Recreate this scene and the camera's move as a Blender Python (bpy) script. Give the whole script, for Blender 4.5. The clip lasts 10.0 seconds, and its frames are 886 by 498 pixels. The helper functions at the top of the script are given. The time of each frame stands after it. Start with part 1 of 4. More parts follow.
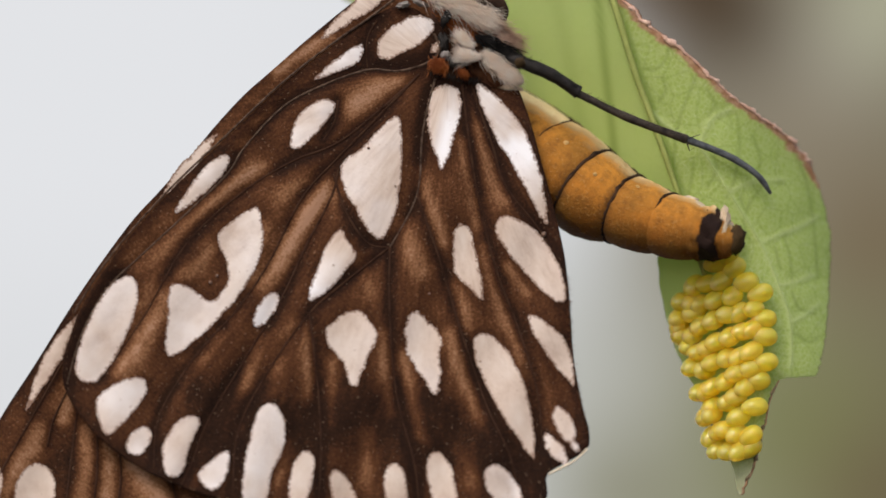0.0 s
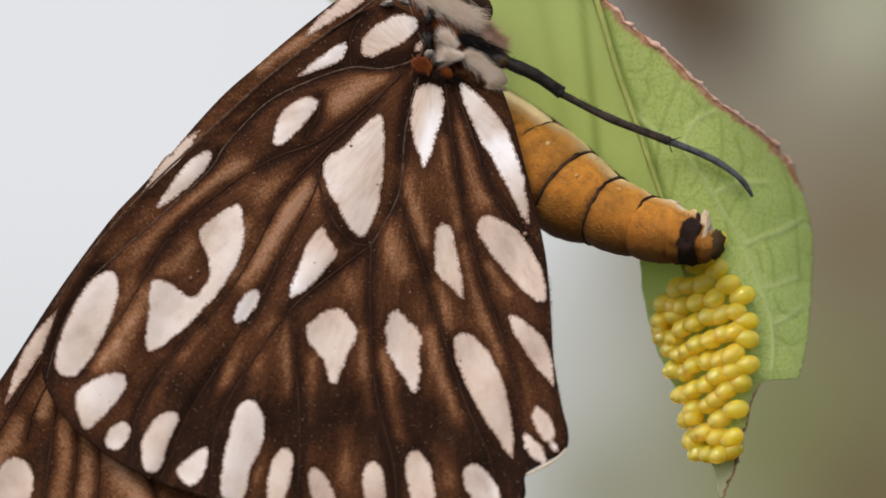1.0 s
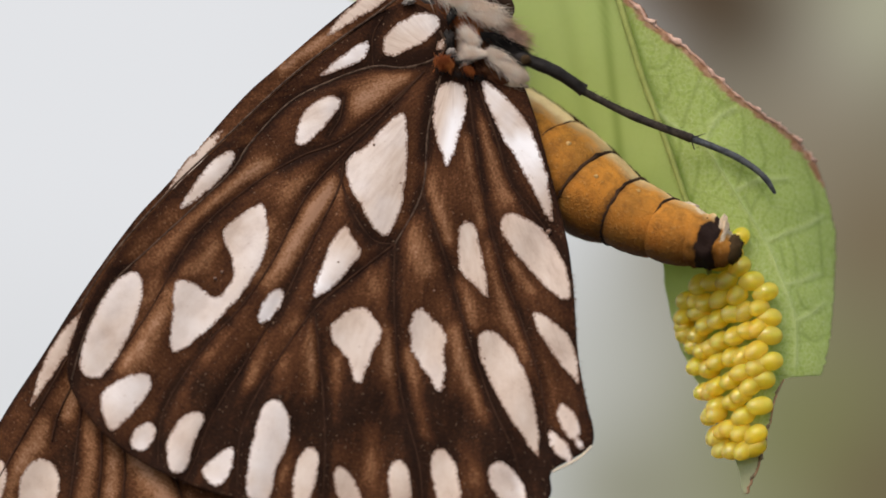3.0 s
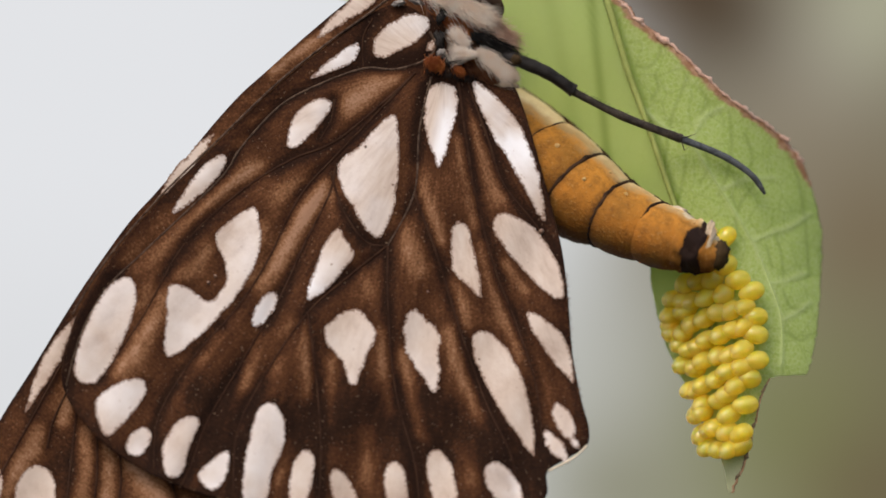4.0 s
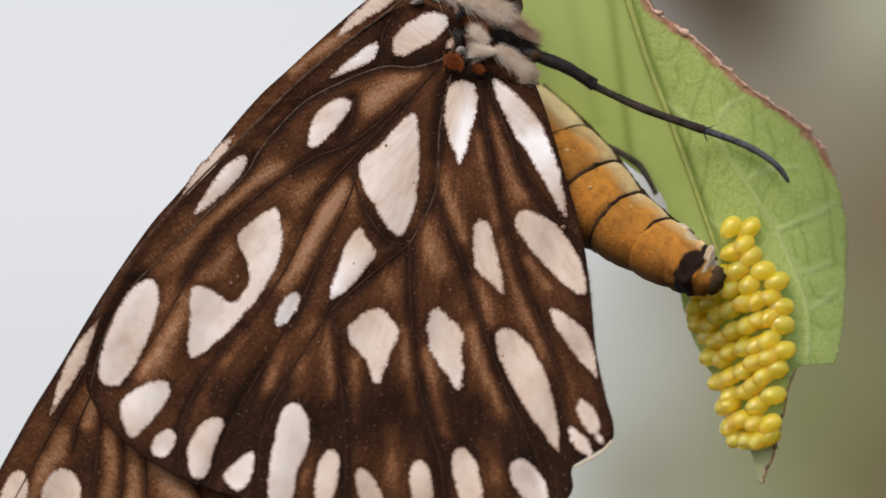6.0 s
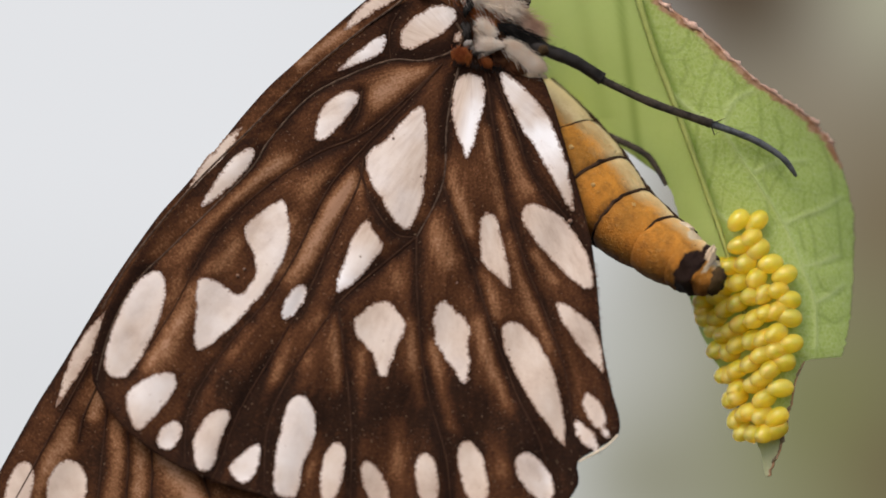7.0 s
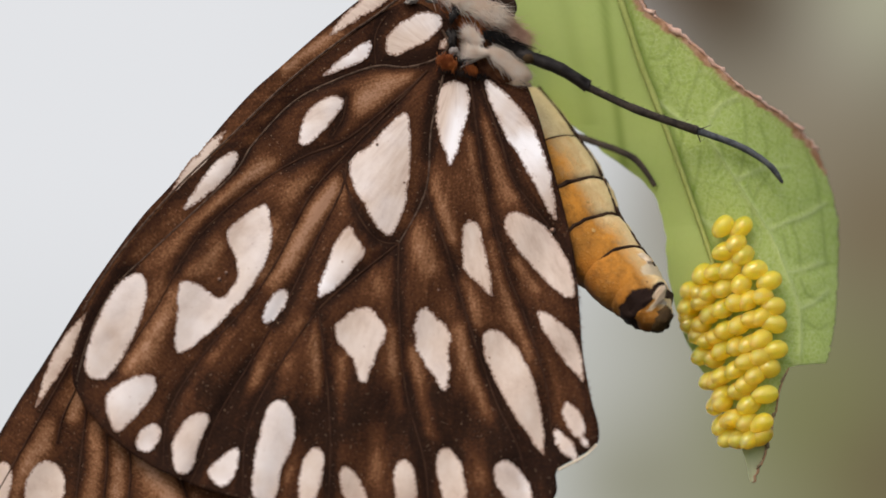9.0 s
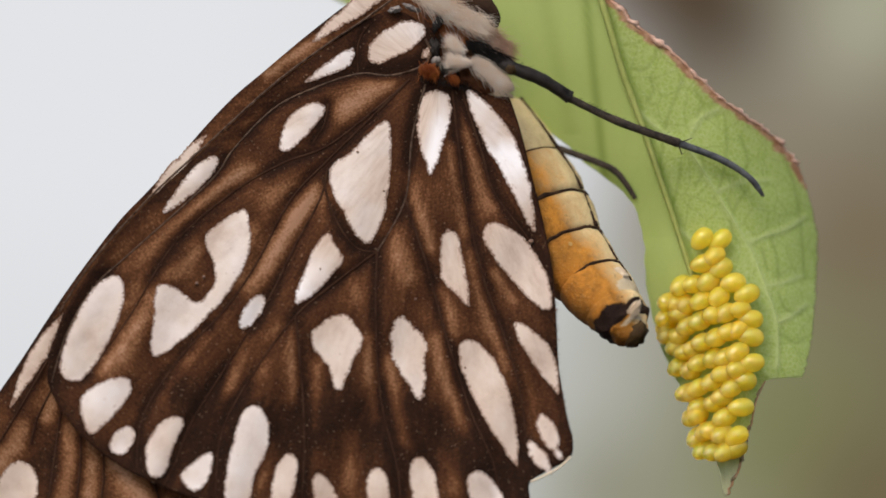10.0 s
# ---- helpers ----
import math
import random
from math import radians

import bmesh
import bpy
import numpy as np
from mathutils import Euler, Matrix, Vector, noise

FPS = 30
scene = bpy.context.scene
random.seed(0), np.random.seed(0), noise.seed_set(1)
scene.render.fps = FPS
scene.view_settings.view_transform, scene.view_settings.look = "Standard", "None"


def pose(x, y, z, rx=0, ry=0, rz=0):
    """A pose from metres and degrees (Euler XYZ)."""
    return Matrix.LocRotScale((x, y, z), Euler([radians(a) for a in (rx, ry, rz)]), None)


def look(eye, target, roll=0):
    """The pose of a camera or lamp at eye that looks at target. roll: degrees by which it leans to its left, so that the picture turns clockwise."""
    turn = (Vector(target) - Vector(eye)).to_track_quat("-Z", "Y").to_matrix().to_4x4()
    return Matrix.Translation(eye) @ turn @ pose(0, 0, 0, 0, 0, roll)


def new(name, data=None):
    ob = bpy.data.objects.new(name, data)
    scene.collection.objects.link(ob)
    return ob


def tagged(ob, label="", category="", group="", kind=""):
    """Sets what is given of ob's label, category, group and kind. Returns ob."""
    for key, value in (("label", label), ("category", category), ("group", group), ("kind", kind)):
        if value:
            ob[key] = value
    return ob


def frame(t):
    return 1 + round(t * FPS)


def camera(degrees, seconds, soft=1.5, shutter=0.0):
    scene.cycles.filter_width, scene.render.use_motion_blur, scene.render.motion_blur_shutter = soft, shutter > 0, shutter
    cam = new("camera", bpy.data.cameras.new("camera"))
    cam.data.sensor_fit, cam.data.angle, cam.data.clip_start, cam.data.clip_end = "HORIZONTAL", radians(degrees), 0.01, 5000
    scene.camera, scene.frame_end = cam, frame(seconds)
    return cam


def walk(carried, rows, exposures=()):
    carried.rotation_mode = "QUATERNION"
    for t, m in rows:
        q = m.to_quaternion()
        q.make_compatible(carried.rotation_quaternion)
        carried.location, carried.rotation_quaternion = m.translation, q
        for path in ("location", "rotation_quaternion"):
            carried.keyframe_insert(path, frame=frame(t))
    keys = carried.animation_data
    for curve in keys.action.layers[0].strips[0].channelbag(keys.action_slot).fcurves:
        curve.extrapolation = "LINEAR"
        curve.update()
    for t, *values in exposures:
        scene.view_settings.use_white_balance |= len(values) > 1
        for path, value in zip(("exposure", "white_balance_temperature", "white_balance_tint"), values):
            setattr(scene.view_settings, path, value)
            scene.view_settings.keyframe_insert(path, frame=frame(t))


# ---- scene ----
from mathutils import geometry

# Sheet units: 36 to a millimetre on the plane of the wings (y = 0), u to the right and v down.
UNIT = 0.001 / 36
REACH = 0.1774                      # from the lens to the wings, metres
EYE = (0.0, -REACH, 0.0)


def at(u, v, d=0.0):
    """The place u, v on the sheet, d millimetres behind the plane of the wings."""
    s = 1 + d * 0.001 / REACH
    return Vector(((u - 784) * UNIT * s, d * 0.001, (441 - v) * UNIT * s))


# ---- camera ----
cam = camera(14.0, 10.0, soft=1.65)
cam.data.dof.use_dof = True
cam.data.dof.focus_distance = REACH + 0.0014
cam.data.dof.aperture_fstop = 18.0
VIEW = [
    (0, 784.0, 441.0, 0.00), (0.2, 785.6, 443.6, -0.09), (0.5, 783.3, 444.3, -0.25), (0.7, 790.7, 439.3, 0.11), (1, 814.9, 440.0, 0.37),
    (1.2, 807.2, 442.1, 0.09), (1.5, 783.2, 442.6, -0.57), (1.7, 771.4, 447.0, -0.74), (2, 776.7, 443.9, -0.30), (2.2, 796.5, 438.8, 0.11),
    (2.5, 803.3, 442.9, -0.07), (2.7, 786.8, 443.3, -0.07), (3.8, 784.4, 445.5, 0.32), (4, 798.9, 447.4, 0.32), (4.2, 809.7, 443.2, 0.44),
    (4.5, 836.9, 439.4, 1.04), (4.7, 815.9, 439.1, 0.27), (5, 750.8, 437.8, -1.12), (5.2, 751.1, 450.0, -0.98), (5.5, 769.9, 459.1, -0.48),
    (5.7, 759.6, 451.4, -1.00), (6.8, 737.7, 462.0, -0.81), (7, 742.2, 465.4, -0.81), (7.2, 768.0, 460.3, -0.18), (7.5, 792.4, 443.0, 0.20),
    (7.8, 774.6, 447.0, -0.72), (8, 758.8, 453.3, -0.89), (8.3, 791.4, 456.9, 0.13), (8.5, 809.7, 447.8, 0.52), (8.8, 790.4, 443.1, -0.23),
    (9, 769.5, 454.3, -0.85), (9.3, 765.1, 455.3, -0.85), (9.5, 785.6, 453.0, -0.16), (9.8, 807.8, 447.6, 0.32), (10, 807.1, 442.5, 0.28)]
walk(cam, [(t, look(EYE, at(u, v), roll)) for t, u, v, roll in VIEW], exposures=[(0, 0.25), (10, 0.25)])

# ---- light ----
world = bpy.data.worlds.new("world")
scene.world = world
world.use_nodes = True
wn = world.node_tree.nodes
sky = wn.new("ShaderNodeTexSky")
sky.sky_type, sky.sun_disc = "NISHITA", False
sky.sun_elevation, sky.sun_rotation = radians(49), radians(203)
sky.air_density, sky.dust_density = 1.0, 4.0
wn["Background"].inputs[1].default_value = 0.15
world.node_tree.links.new(sky.outputs[0], wn["Background"].inputs[0])
sun = new("sun", bpy.data.lights.new("sun", "SUN"))
sun.data.energy, sun.data.angle, sun.data.color = 0.75, radians(20), (1.0, 0.96, 0.9)
sun.matrix_world = look((-0.35, -0.8, 1.0), (0, 0, 0))


# ---- materials ----
class Mat:
    """A node material round one Principled shader."""

    def __init__(self, name, rough=0.6, **sockets):
        self.m = bpy.data.materials.new(name)
        self.m.use_nodes = True
        self.nodes, self.links = self.m.node_tree.nodes, self.m.node_tree.links
        self.p = self.nodes["Principled BSDF"]
        self.p.inputs["Roughness"].default_value = rough
        for key, value in sockets.items():
            self.p.inputs[key.replace("_", " ")].default_value = value
        self.co = self.nodes.new("ShaderNodeTexCoord").outputs["Object"]

    def node(self, kind, **inputs):
        n = self.nodes.new(kind)
        for key, value in inputs.items():
            k = n.inputs[key.replace("_", " ")]
            if isinstance(value, bpy.types.NodeSocket):
                self.links.new(value, k)
            else:
                k.default_value = value
        return n

    def stretch(self, x, y, z):
        n = self.node("ShaderNodeMapping", Vector=self.co)
        n.inputs["Scale"].default_value = (x, y, z)
        return n.outputs[0]

    def noise(self, scale, detail=4.0, rough=0.55, vector=None):
        return self.node("ShaderNodeTexNoise", Vector=vector or self.co, Scale=scale, Detail=detail, Roughness=rough).outputs[0]

    def attr(self, name):
        n = self.nodes.new("ShaderNodeAttribute")
        n.attribute_name = name
        return n.outputs["Fac"]

    def math(self, op, a, b):
        n = self.nodes.new("ShaderNodeMath")
        n.operation = op
        for k, value in zip(n.inputs, (a, b)):
            if isinstance(value, bpy.types.NodeSocket):
                self.links.new(value, k)
            else:
                k.default_value = value
        return n.outputs[0]

    def ramp(self, fac, *stops):
        n = self.node("ShaderNodeValToRGB", Fac=fac)
        e = n.color_ramp.elements
        while len(e) < len(stops):
            e.new(0.5)
        for k, (pos, col) in zip(e, stops):
            k.position = pos
            k.color = (*col, 1) if len(col) == 3 else col
        return n.outputs[0]

    def mix(self, fac, a, b, blend="MIX"):
        n = self.nodes.new("ShaderNodeMix")
        n.data_type, n.blend_type = "RGBA", blend
        for k, value in ((n.inputs[0], fac), (n.inputs[6], a), (n.inputs[7], b)):
            if isinstance(value, bpy.types.NodeSocket):
                self.links.new(value, k)
            else:
                k.default_value = (*value, 1) if isinstance(value, tuple) else value
        return n.outputs[2]

    def color(self, socket):
        self.links.new(socket, self.p.inputs["Base Color"])
        return self

    def rough(self, socket):
        self.links.new(socket, self.p.inputs["Roughness"])
        return self

    def bump(self, height, mm, strength=0.6):
        n = self.node("ShaderNodeBump", Height=height, Strength=strength, Distance=mm * 0.001)
        self.links.new(n.outputs[0], self.p.inputs["Normal"])
        return self


def rays(k, fine=46.0):
    """Grain that runs out from the root of the wing."""
    both = k.node("ShaderNodeCombineXYZ", X=k.math("MULTIPLY", k.attr("ray"), fine), Y=k.math("MULTIPLY", k.attr("run"), 0.016), Z=0.0).outputs[0]
    return k.noise(1.0, 5, 0.6, both)


def rows_of_scales(k):
    """Fine rows across the rays, a fifth of a millimetre apart."""
    both = k.node("ShaderNodeCombineXYZ", X=k.math("MULTIPLY", k.attr("ray"), 70.0), Y=k.math("MULTIPLY", k.attr("run"), 0.22), Z=0.0).outputs[0]
    return k.noise(1.0, 2, 0.5, both)


def wing_material():
    k = Mat("wing_scales", 0.8, Specular_IOR_Level=0.06)
    grain, cloud, streak = k.noise(8500, 3, 0.65), k.noise(900, 4, 0.6), rays(k)
    f = k.math("ADD", k.attr("pigment"), k.math("MULTIPLY", k.math("SUBTRACT", streak, 0.5), 0.65))
    f = k.math("ADD", f, k.math("MULTIPLY", k.math("SUBTRACT", cloud, 0.5), 0.5))
    f = k.math("ADD", f, k.math("MULTIPLY", k.math("SUBTRACT", grain, 0.5), 0.9))
    scales = rows_of_scales(k)
    f = k.math("ADD", f, k.math("MULTIPLY", k.math("SUBTRACT", scales, 0.5), 0.5))
    f = k.math("MULTIPLY", f, 0.6)
    c = k.ramp(f, (0.0, (0.36, 0.20, 0.122)), (0.18, (0.214, 0.102, 0.048)), (0.375, (0.092, 0.037, 0.0155)), (0.55, (0.050, 0.0195, 0.009)), (0.68, (0.027, 0.0117, 0.0065)), (1.0, (0.006, 0.0035, 0.003)))
    speck = k.math("GREATER_THAN", k.noise(7500, 2, 0.5), 0.70)
    c = k.mix(k.math("MULTIPLY", speck, 0.3), c, (0.42, 0.28, 0.18))
    return k.color(c).bump(k.math("ADD", k.math("ADD", grain, streak), scales), 0.04, 0.6).m


def spot_material():
    k = Mat("pale_scales", 0.42, Specular_IOR_Level=0.35)
    grain, cloud, streak = k.noise(6000, 3, 0.6), k.noise(330, 3, 0.5), rays(k, 17.0)
    c = k.ramp(streak, (0.3, (0.46, 0.335, 0.26)), (0.5, (0.58, 0.455, 0.368)), (0.7, (0.65, 0.54, 0.458)))
    # gleam of the scales put into the colour as a white highlight
    c = k.mix(k.math("MULTIPLY", k.attr("painted_gleam"), k.ramp(cloud, (0.36, (0.15,) * 3), (0.60, (1,) * 3))), c, (0.88, 0.86, 0.87))
    speck = k.math("GREATER_THAN", k.noise(3600, 2, 0.5), 0.72)
    c = k.mix(k.math("MULTIPLY", speck, 0.45), c, (0.42, 0.30, 0.24))
    thin = k.math("ADD", k.attr("rim"), k.math("MULTIPLY", k.math("SUBTRACT", k.noise(9500, 3, 0.7), 0.5), 1.7))
    c = k.mix(k.ramp(thin, (0.12, (0.85,) * 3), (0.34, (0, 0, 0))), c, (0.16, 0.075, 0.04))
    h = k.math("ADD", k.math("ADD", grain, k.math("MULTIPLY", cloud, 1.5)), k.math("MULTIPLY", streak, 1.6))
    h = k.math("ADD", h, k.math("MULTIPLY", k.noise(1300, 3, 0.6), 0.5))
    return k.color(c).bump(h, 0.035, 0.5).rough(k.ramp(cloud, (0.38, (0.65,) * 3), (0.62, (0.36,) * 3))).m


def simple(name, dark, light, rough, scale, bump_mm, **sockets):
    """Two tones of one stuff, mottled at two scales, with fine relief."""
    k = Mat(name, rough, **sockets)
    big, fine = k.noise(scale, 4), k.noise(scale * 7, 3, 0.6)
    c = k.mix(k.ramp(big, (0.3, (0, 0, 0)), (0.7, (1, 1, 1))), dark, light)
    c = k.mix(k.math("MULTIPLY", k.math("SUBTRACT", fine, 0.35), 0.5), c, tuple(x * 0.45 for x in dark))
    return k.color(c).bump(k.math("ADD", big, fine), bump_mm, 0.5).m


def hair(name, dark, light):
    """Fine hair that lets some light through."""
    k = Mat(name, 0.6, Specular_IOR_Level=0.3)
    c = k.mix(k.ramp(k.noise(1800, 3), (0.35, (0, 0, 0)), (0.65, (1, 1, 1))), dark, light)
    k.color(c)
    thin = k.node("ShaderNodeBsdfTranslucent", Color=c)
    both = k.node("ShaderNodeMixShader", Fac=0.5)
    k.links.new(k.p.outputs[0], both.inputs[1])
    k.links.new(thin.outputs[0], both.inputs[2])
    k.links.new(both.outputs[0], k.nodes["Material Output"].inputs["Surface"])
    return k.m


def abdomen_material():
    k = Mat("abdomen_scales", 0.75, Specular_IOR_Level=0.12)
    big, mid, fine = k.noise(520, 4, 0.6), k.noise(2200, 4, 0.65), k.noise(8000, 3, 0.65)
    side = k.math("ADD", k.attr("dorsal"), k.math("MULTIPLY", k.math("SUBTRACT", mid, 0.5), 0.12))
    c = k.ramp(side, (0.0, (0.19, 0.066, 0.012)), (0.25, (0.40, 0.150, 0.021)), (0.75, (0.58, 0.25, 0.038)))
    c = k.mix(k.ramp(big, (0.40, (0, 0, 0)), (0.64, (0.8,) * 3)), c, (0.25, 0.115, 0.022))
    c = k.mix(k.ramp(mid, (0.46, (0, 0, 0)), (0.68, (0.7,) * 3)), c, (0.20, 0.085, 0.018))
    wide = k.math("ADD", side, k.math("MULTIPLY", k.math("SUBTRACT", big, 0.5), 0.24))
    cream = k.mix(k.ramp(mid, (0.50, (0, 0, 0)), (0.75, (0.45,) * 3)), (0.88, 0.69, 0.37), (0.62, 0.41, 0.155))
    c = k.mix(k.ramp(wide, (0.785, (0, 0, 0)), (0.91, (0.45,) * 3), (0.98, (1, 1, 1))), c, cream)
    c = k.mix(k.math("MULTIPLY", k.math("GREATER_THAN", fine, 0.62), 0.3), c, (0.60, 0.36, 0.13))
    joint = k.math("ADD", k.attr("seam"), k.math("MULTIPLY", k.math("SUBTRACT", mid, 0.5), 0.9))
    c = k.mix(k.ramp(joint, (0.25, (0, 0, 0)), (0.95, (0.85,) * 3)), c, (0.10, 0.045, 0.014))
    ends = k.math("ADD", k.attr("soot"), k.math("MULTIPLY", k.math("SUBTRACT", k.noise(1000, 4, 0.6), 0.5), 1.7))
    c = k.mix(k.ramp(ends, (0.45, (0, 0, 0)), (0.56, (1, 1, 1))), c, (0.026, 0.014, 0.010))
    pale = k.math("ADD", k.attr("pale"), k.math("MULTIPLY", k.math("SUBTRACT", k.noise(1900, 3), 0.5), 1.1))
    c = k.mix(k.ramp(pale, (0.5, (0, 0, 0)), (0.62, (1, 1, 1))), c, (0.66, 0.54, 0.36))
    return k.color(c).bump(k.math("ADD", k.math("ADD", big, mid), fine), 0.11, 1.0).m


def egg_material():
    k = Mat("egg_shell", 0.42, Specular_IOR_Level=0.28, Subsurface_Weight=1.0, Subsurface_Scale=0.0014, Coat_Weight=1.0, Coat_Roughness=0.03, Coat_IOR=1.7)
    k.p.inputs["Subsurface Radius"].default_value = (1.0, 0.72, 0.18)
    tone = k.node("ShaderNodeObjectInfo").outputs["Random"]
    c = k.ramp(tone, (0.0, (1.0, 0.74, 0.08)), (0.5, (1.0, 0.77, 0.10)), (1.0, (1.0, 0.80, 0.13)))
    along = k.math("MULTIPLY", k.node("ShaderNodeSeparateXYZ", Vector=k.co).outputs[0], 800.0)
    tip = k.math("ADD", along, k.math("MULTIPLY", k.math("SUBTRACT", k.noise(2600, 3), 0.5), 0.25))
    c = k.mix(k.ramp(k.math("ADD", tip, 0.5), (0.02, (0.75,) * 3), (0.28, (0, 0, 0))), c, (0.93, 0.76, 0.26))
    c = k.mix(k.ramp(k.noise(900, 3), (0.45, (0, 0, 0)), (0.75, (0.4,) * 3)), c, (0.95, 0.68, 0.05))
    k.color(c).bump(k.noise(5200, 3), 0.022, 0.6)
    thin = k.node("ShaderNodeBsdfTranslucent", Color=(1.0, 0.87, 0.20, 1))
    both = k.node("ShaderNodeMixShader", Fac=0.55)
    k.links.new(k.p.outputs[0], both.inputs[1])
    k.links.new(thin.outputs[0], both.inputs[2])
    k.links.new(both.outputs[0], k.nodes["Material Output"].inputs["Surface"])
    return k.m


def leaf_material():
    k = Mat("leaf_underside", 0.6, Specular_IOR_Level=0.2)
    big, fine = k.noise(160, 4), k.noise(5200, 4, 0.7)

    def net(scale, wide, bend):
        v = k.node("ShaderNodeVectorMath", )
        v.operation = "ADD"
        k.links.new(k.co, v.inputs[0])
        w = k.node("ShaderNodeTexNoise", Vector=k.co, Scale=scale * 0.8, Detail=2.0)
        m = k.node("ShaderNodeVectorMath")
        m.operation = "SCALE"
        k.links.new(w.outputs["Color"], m.inputs[0])
        m.inputs["Scale"].default_value = bend
        k.links.new(m.outputs[0], v.inputs[1])
        cells = k.node("ShaderNodeTexVoronoi", Vector=v.outputs[0], Scale=scale)
        cells.feature = "DISTANCE_TO_EDGE"
        return k.ramp(cells.outputs["Distance"], (0.0, (1, 1, 1)), (wide, (0, 0, 0)))

    coarse, small = net(780.0, 0.055, 0.0006), net(4000.0, 0.26, 0.00022)
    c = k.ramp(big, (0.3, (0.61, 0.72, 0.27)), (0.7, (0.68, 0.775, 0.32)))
    # brighter light on the far half put into the colour: the grained half goes darker
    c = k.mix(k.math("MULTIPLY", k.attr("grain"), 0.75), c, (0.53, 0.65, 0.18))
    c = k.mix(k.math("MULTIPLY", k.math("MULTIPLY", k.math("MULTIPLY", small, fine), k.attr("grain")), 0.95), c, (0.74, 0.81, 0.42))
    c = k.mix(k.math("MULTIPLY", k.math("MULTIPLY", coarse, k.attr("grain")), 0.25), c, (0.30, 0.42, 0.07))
    c = k.mix(k.math("MULTIPLY", k.math("MULTIPLY", k.math("GREATER_THAN", fine, 0.6), k.attr("grain")), 0.5), c, (0.71, 0.79, 0.43))
    c = k.mix(k.math("MULTIPLY", k.attr("rib"), 0.8), c, (0.24, 0.35, 0.055))
    c = k.mix(k.math("MULTIPLY", k.attr("pale_rib"), 0.5), c, (0.72, 0.79, 0.44))
    c = k.mix(k.math("MULTIPLY", k.attr("wither"), 0.9), c, (0.64, 0.66, 0.44))
    edge = k.math("ADD", k.attr("edge"), k.math("MULTIPLY", k.math("SUBTRACT", k.noise(1100, 4, 0.7), 0.5), 0.8))
    dry = k.ramp(k.noise(2600, 3, 0.6), (0.35, (0.50, 0.26, 0.14)), (0.65, (0.72, 0.46, 0.32)))
    c = k.mix(k.ramp(edge, (0.30, (0, 0, 0)), (0.55, (1, 1, 1))), c, dry)
    h = k.math("ADD", k.math("ADD", k.math("MULTIPLY", coarse, -0.3), k.math("MULTIPLY", small, 0.35)), fine)
    h = k.math("MULTIPLY", h, k.attr("grain"))
    k.color(c).bump(h, 0.055, 0.7)
    thin = k.node("ShaderNodeBsdfTranslucent", Color=c)
    both = k.node("ShaderNodeMixShader", Fac=0.55)
    k.links.new(k.p.outputs[0], both.inputs[1])
    k.links.new(thin.outputs[0], both.inputs[2])
    k.links.new(both.outputs[0], k.nodes["Material Output"].inputs["Surface"])
    return k.m


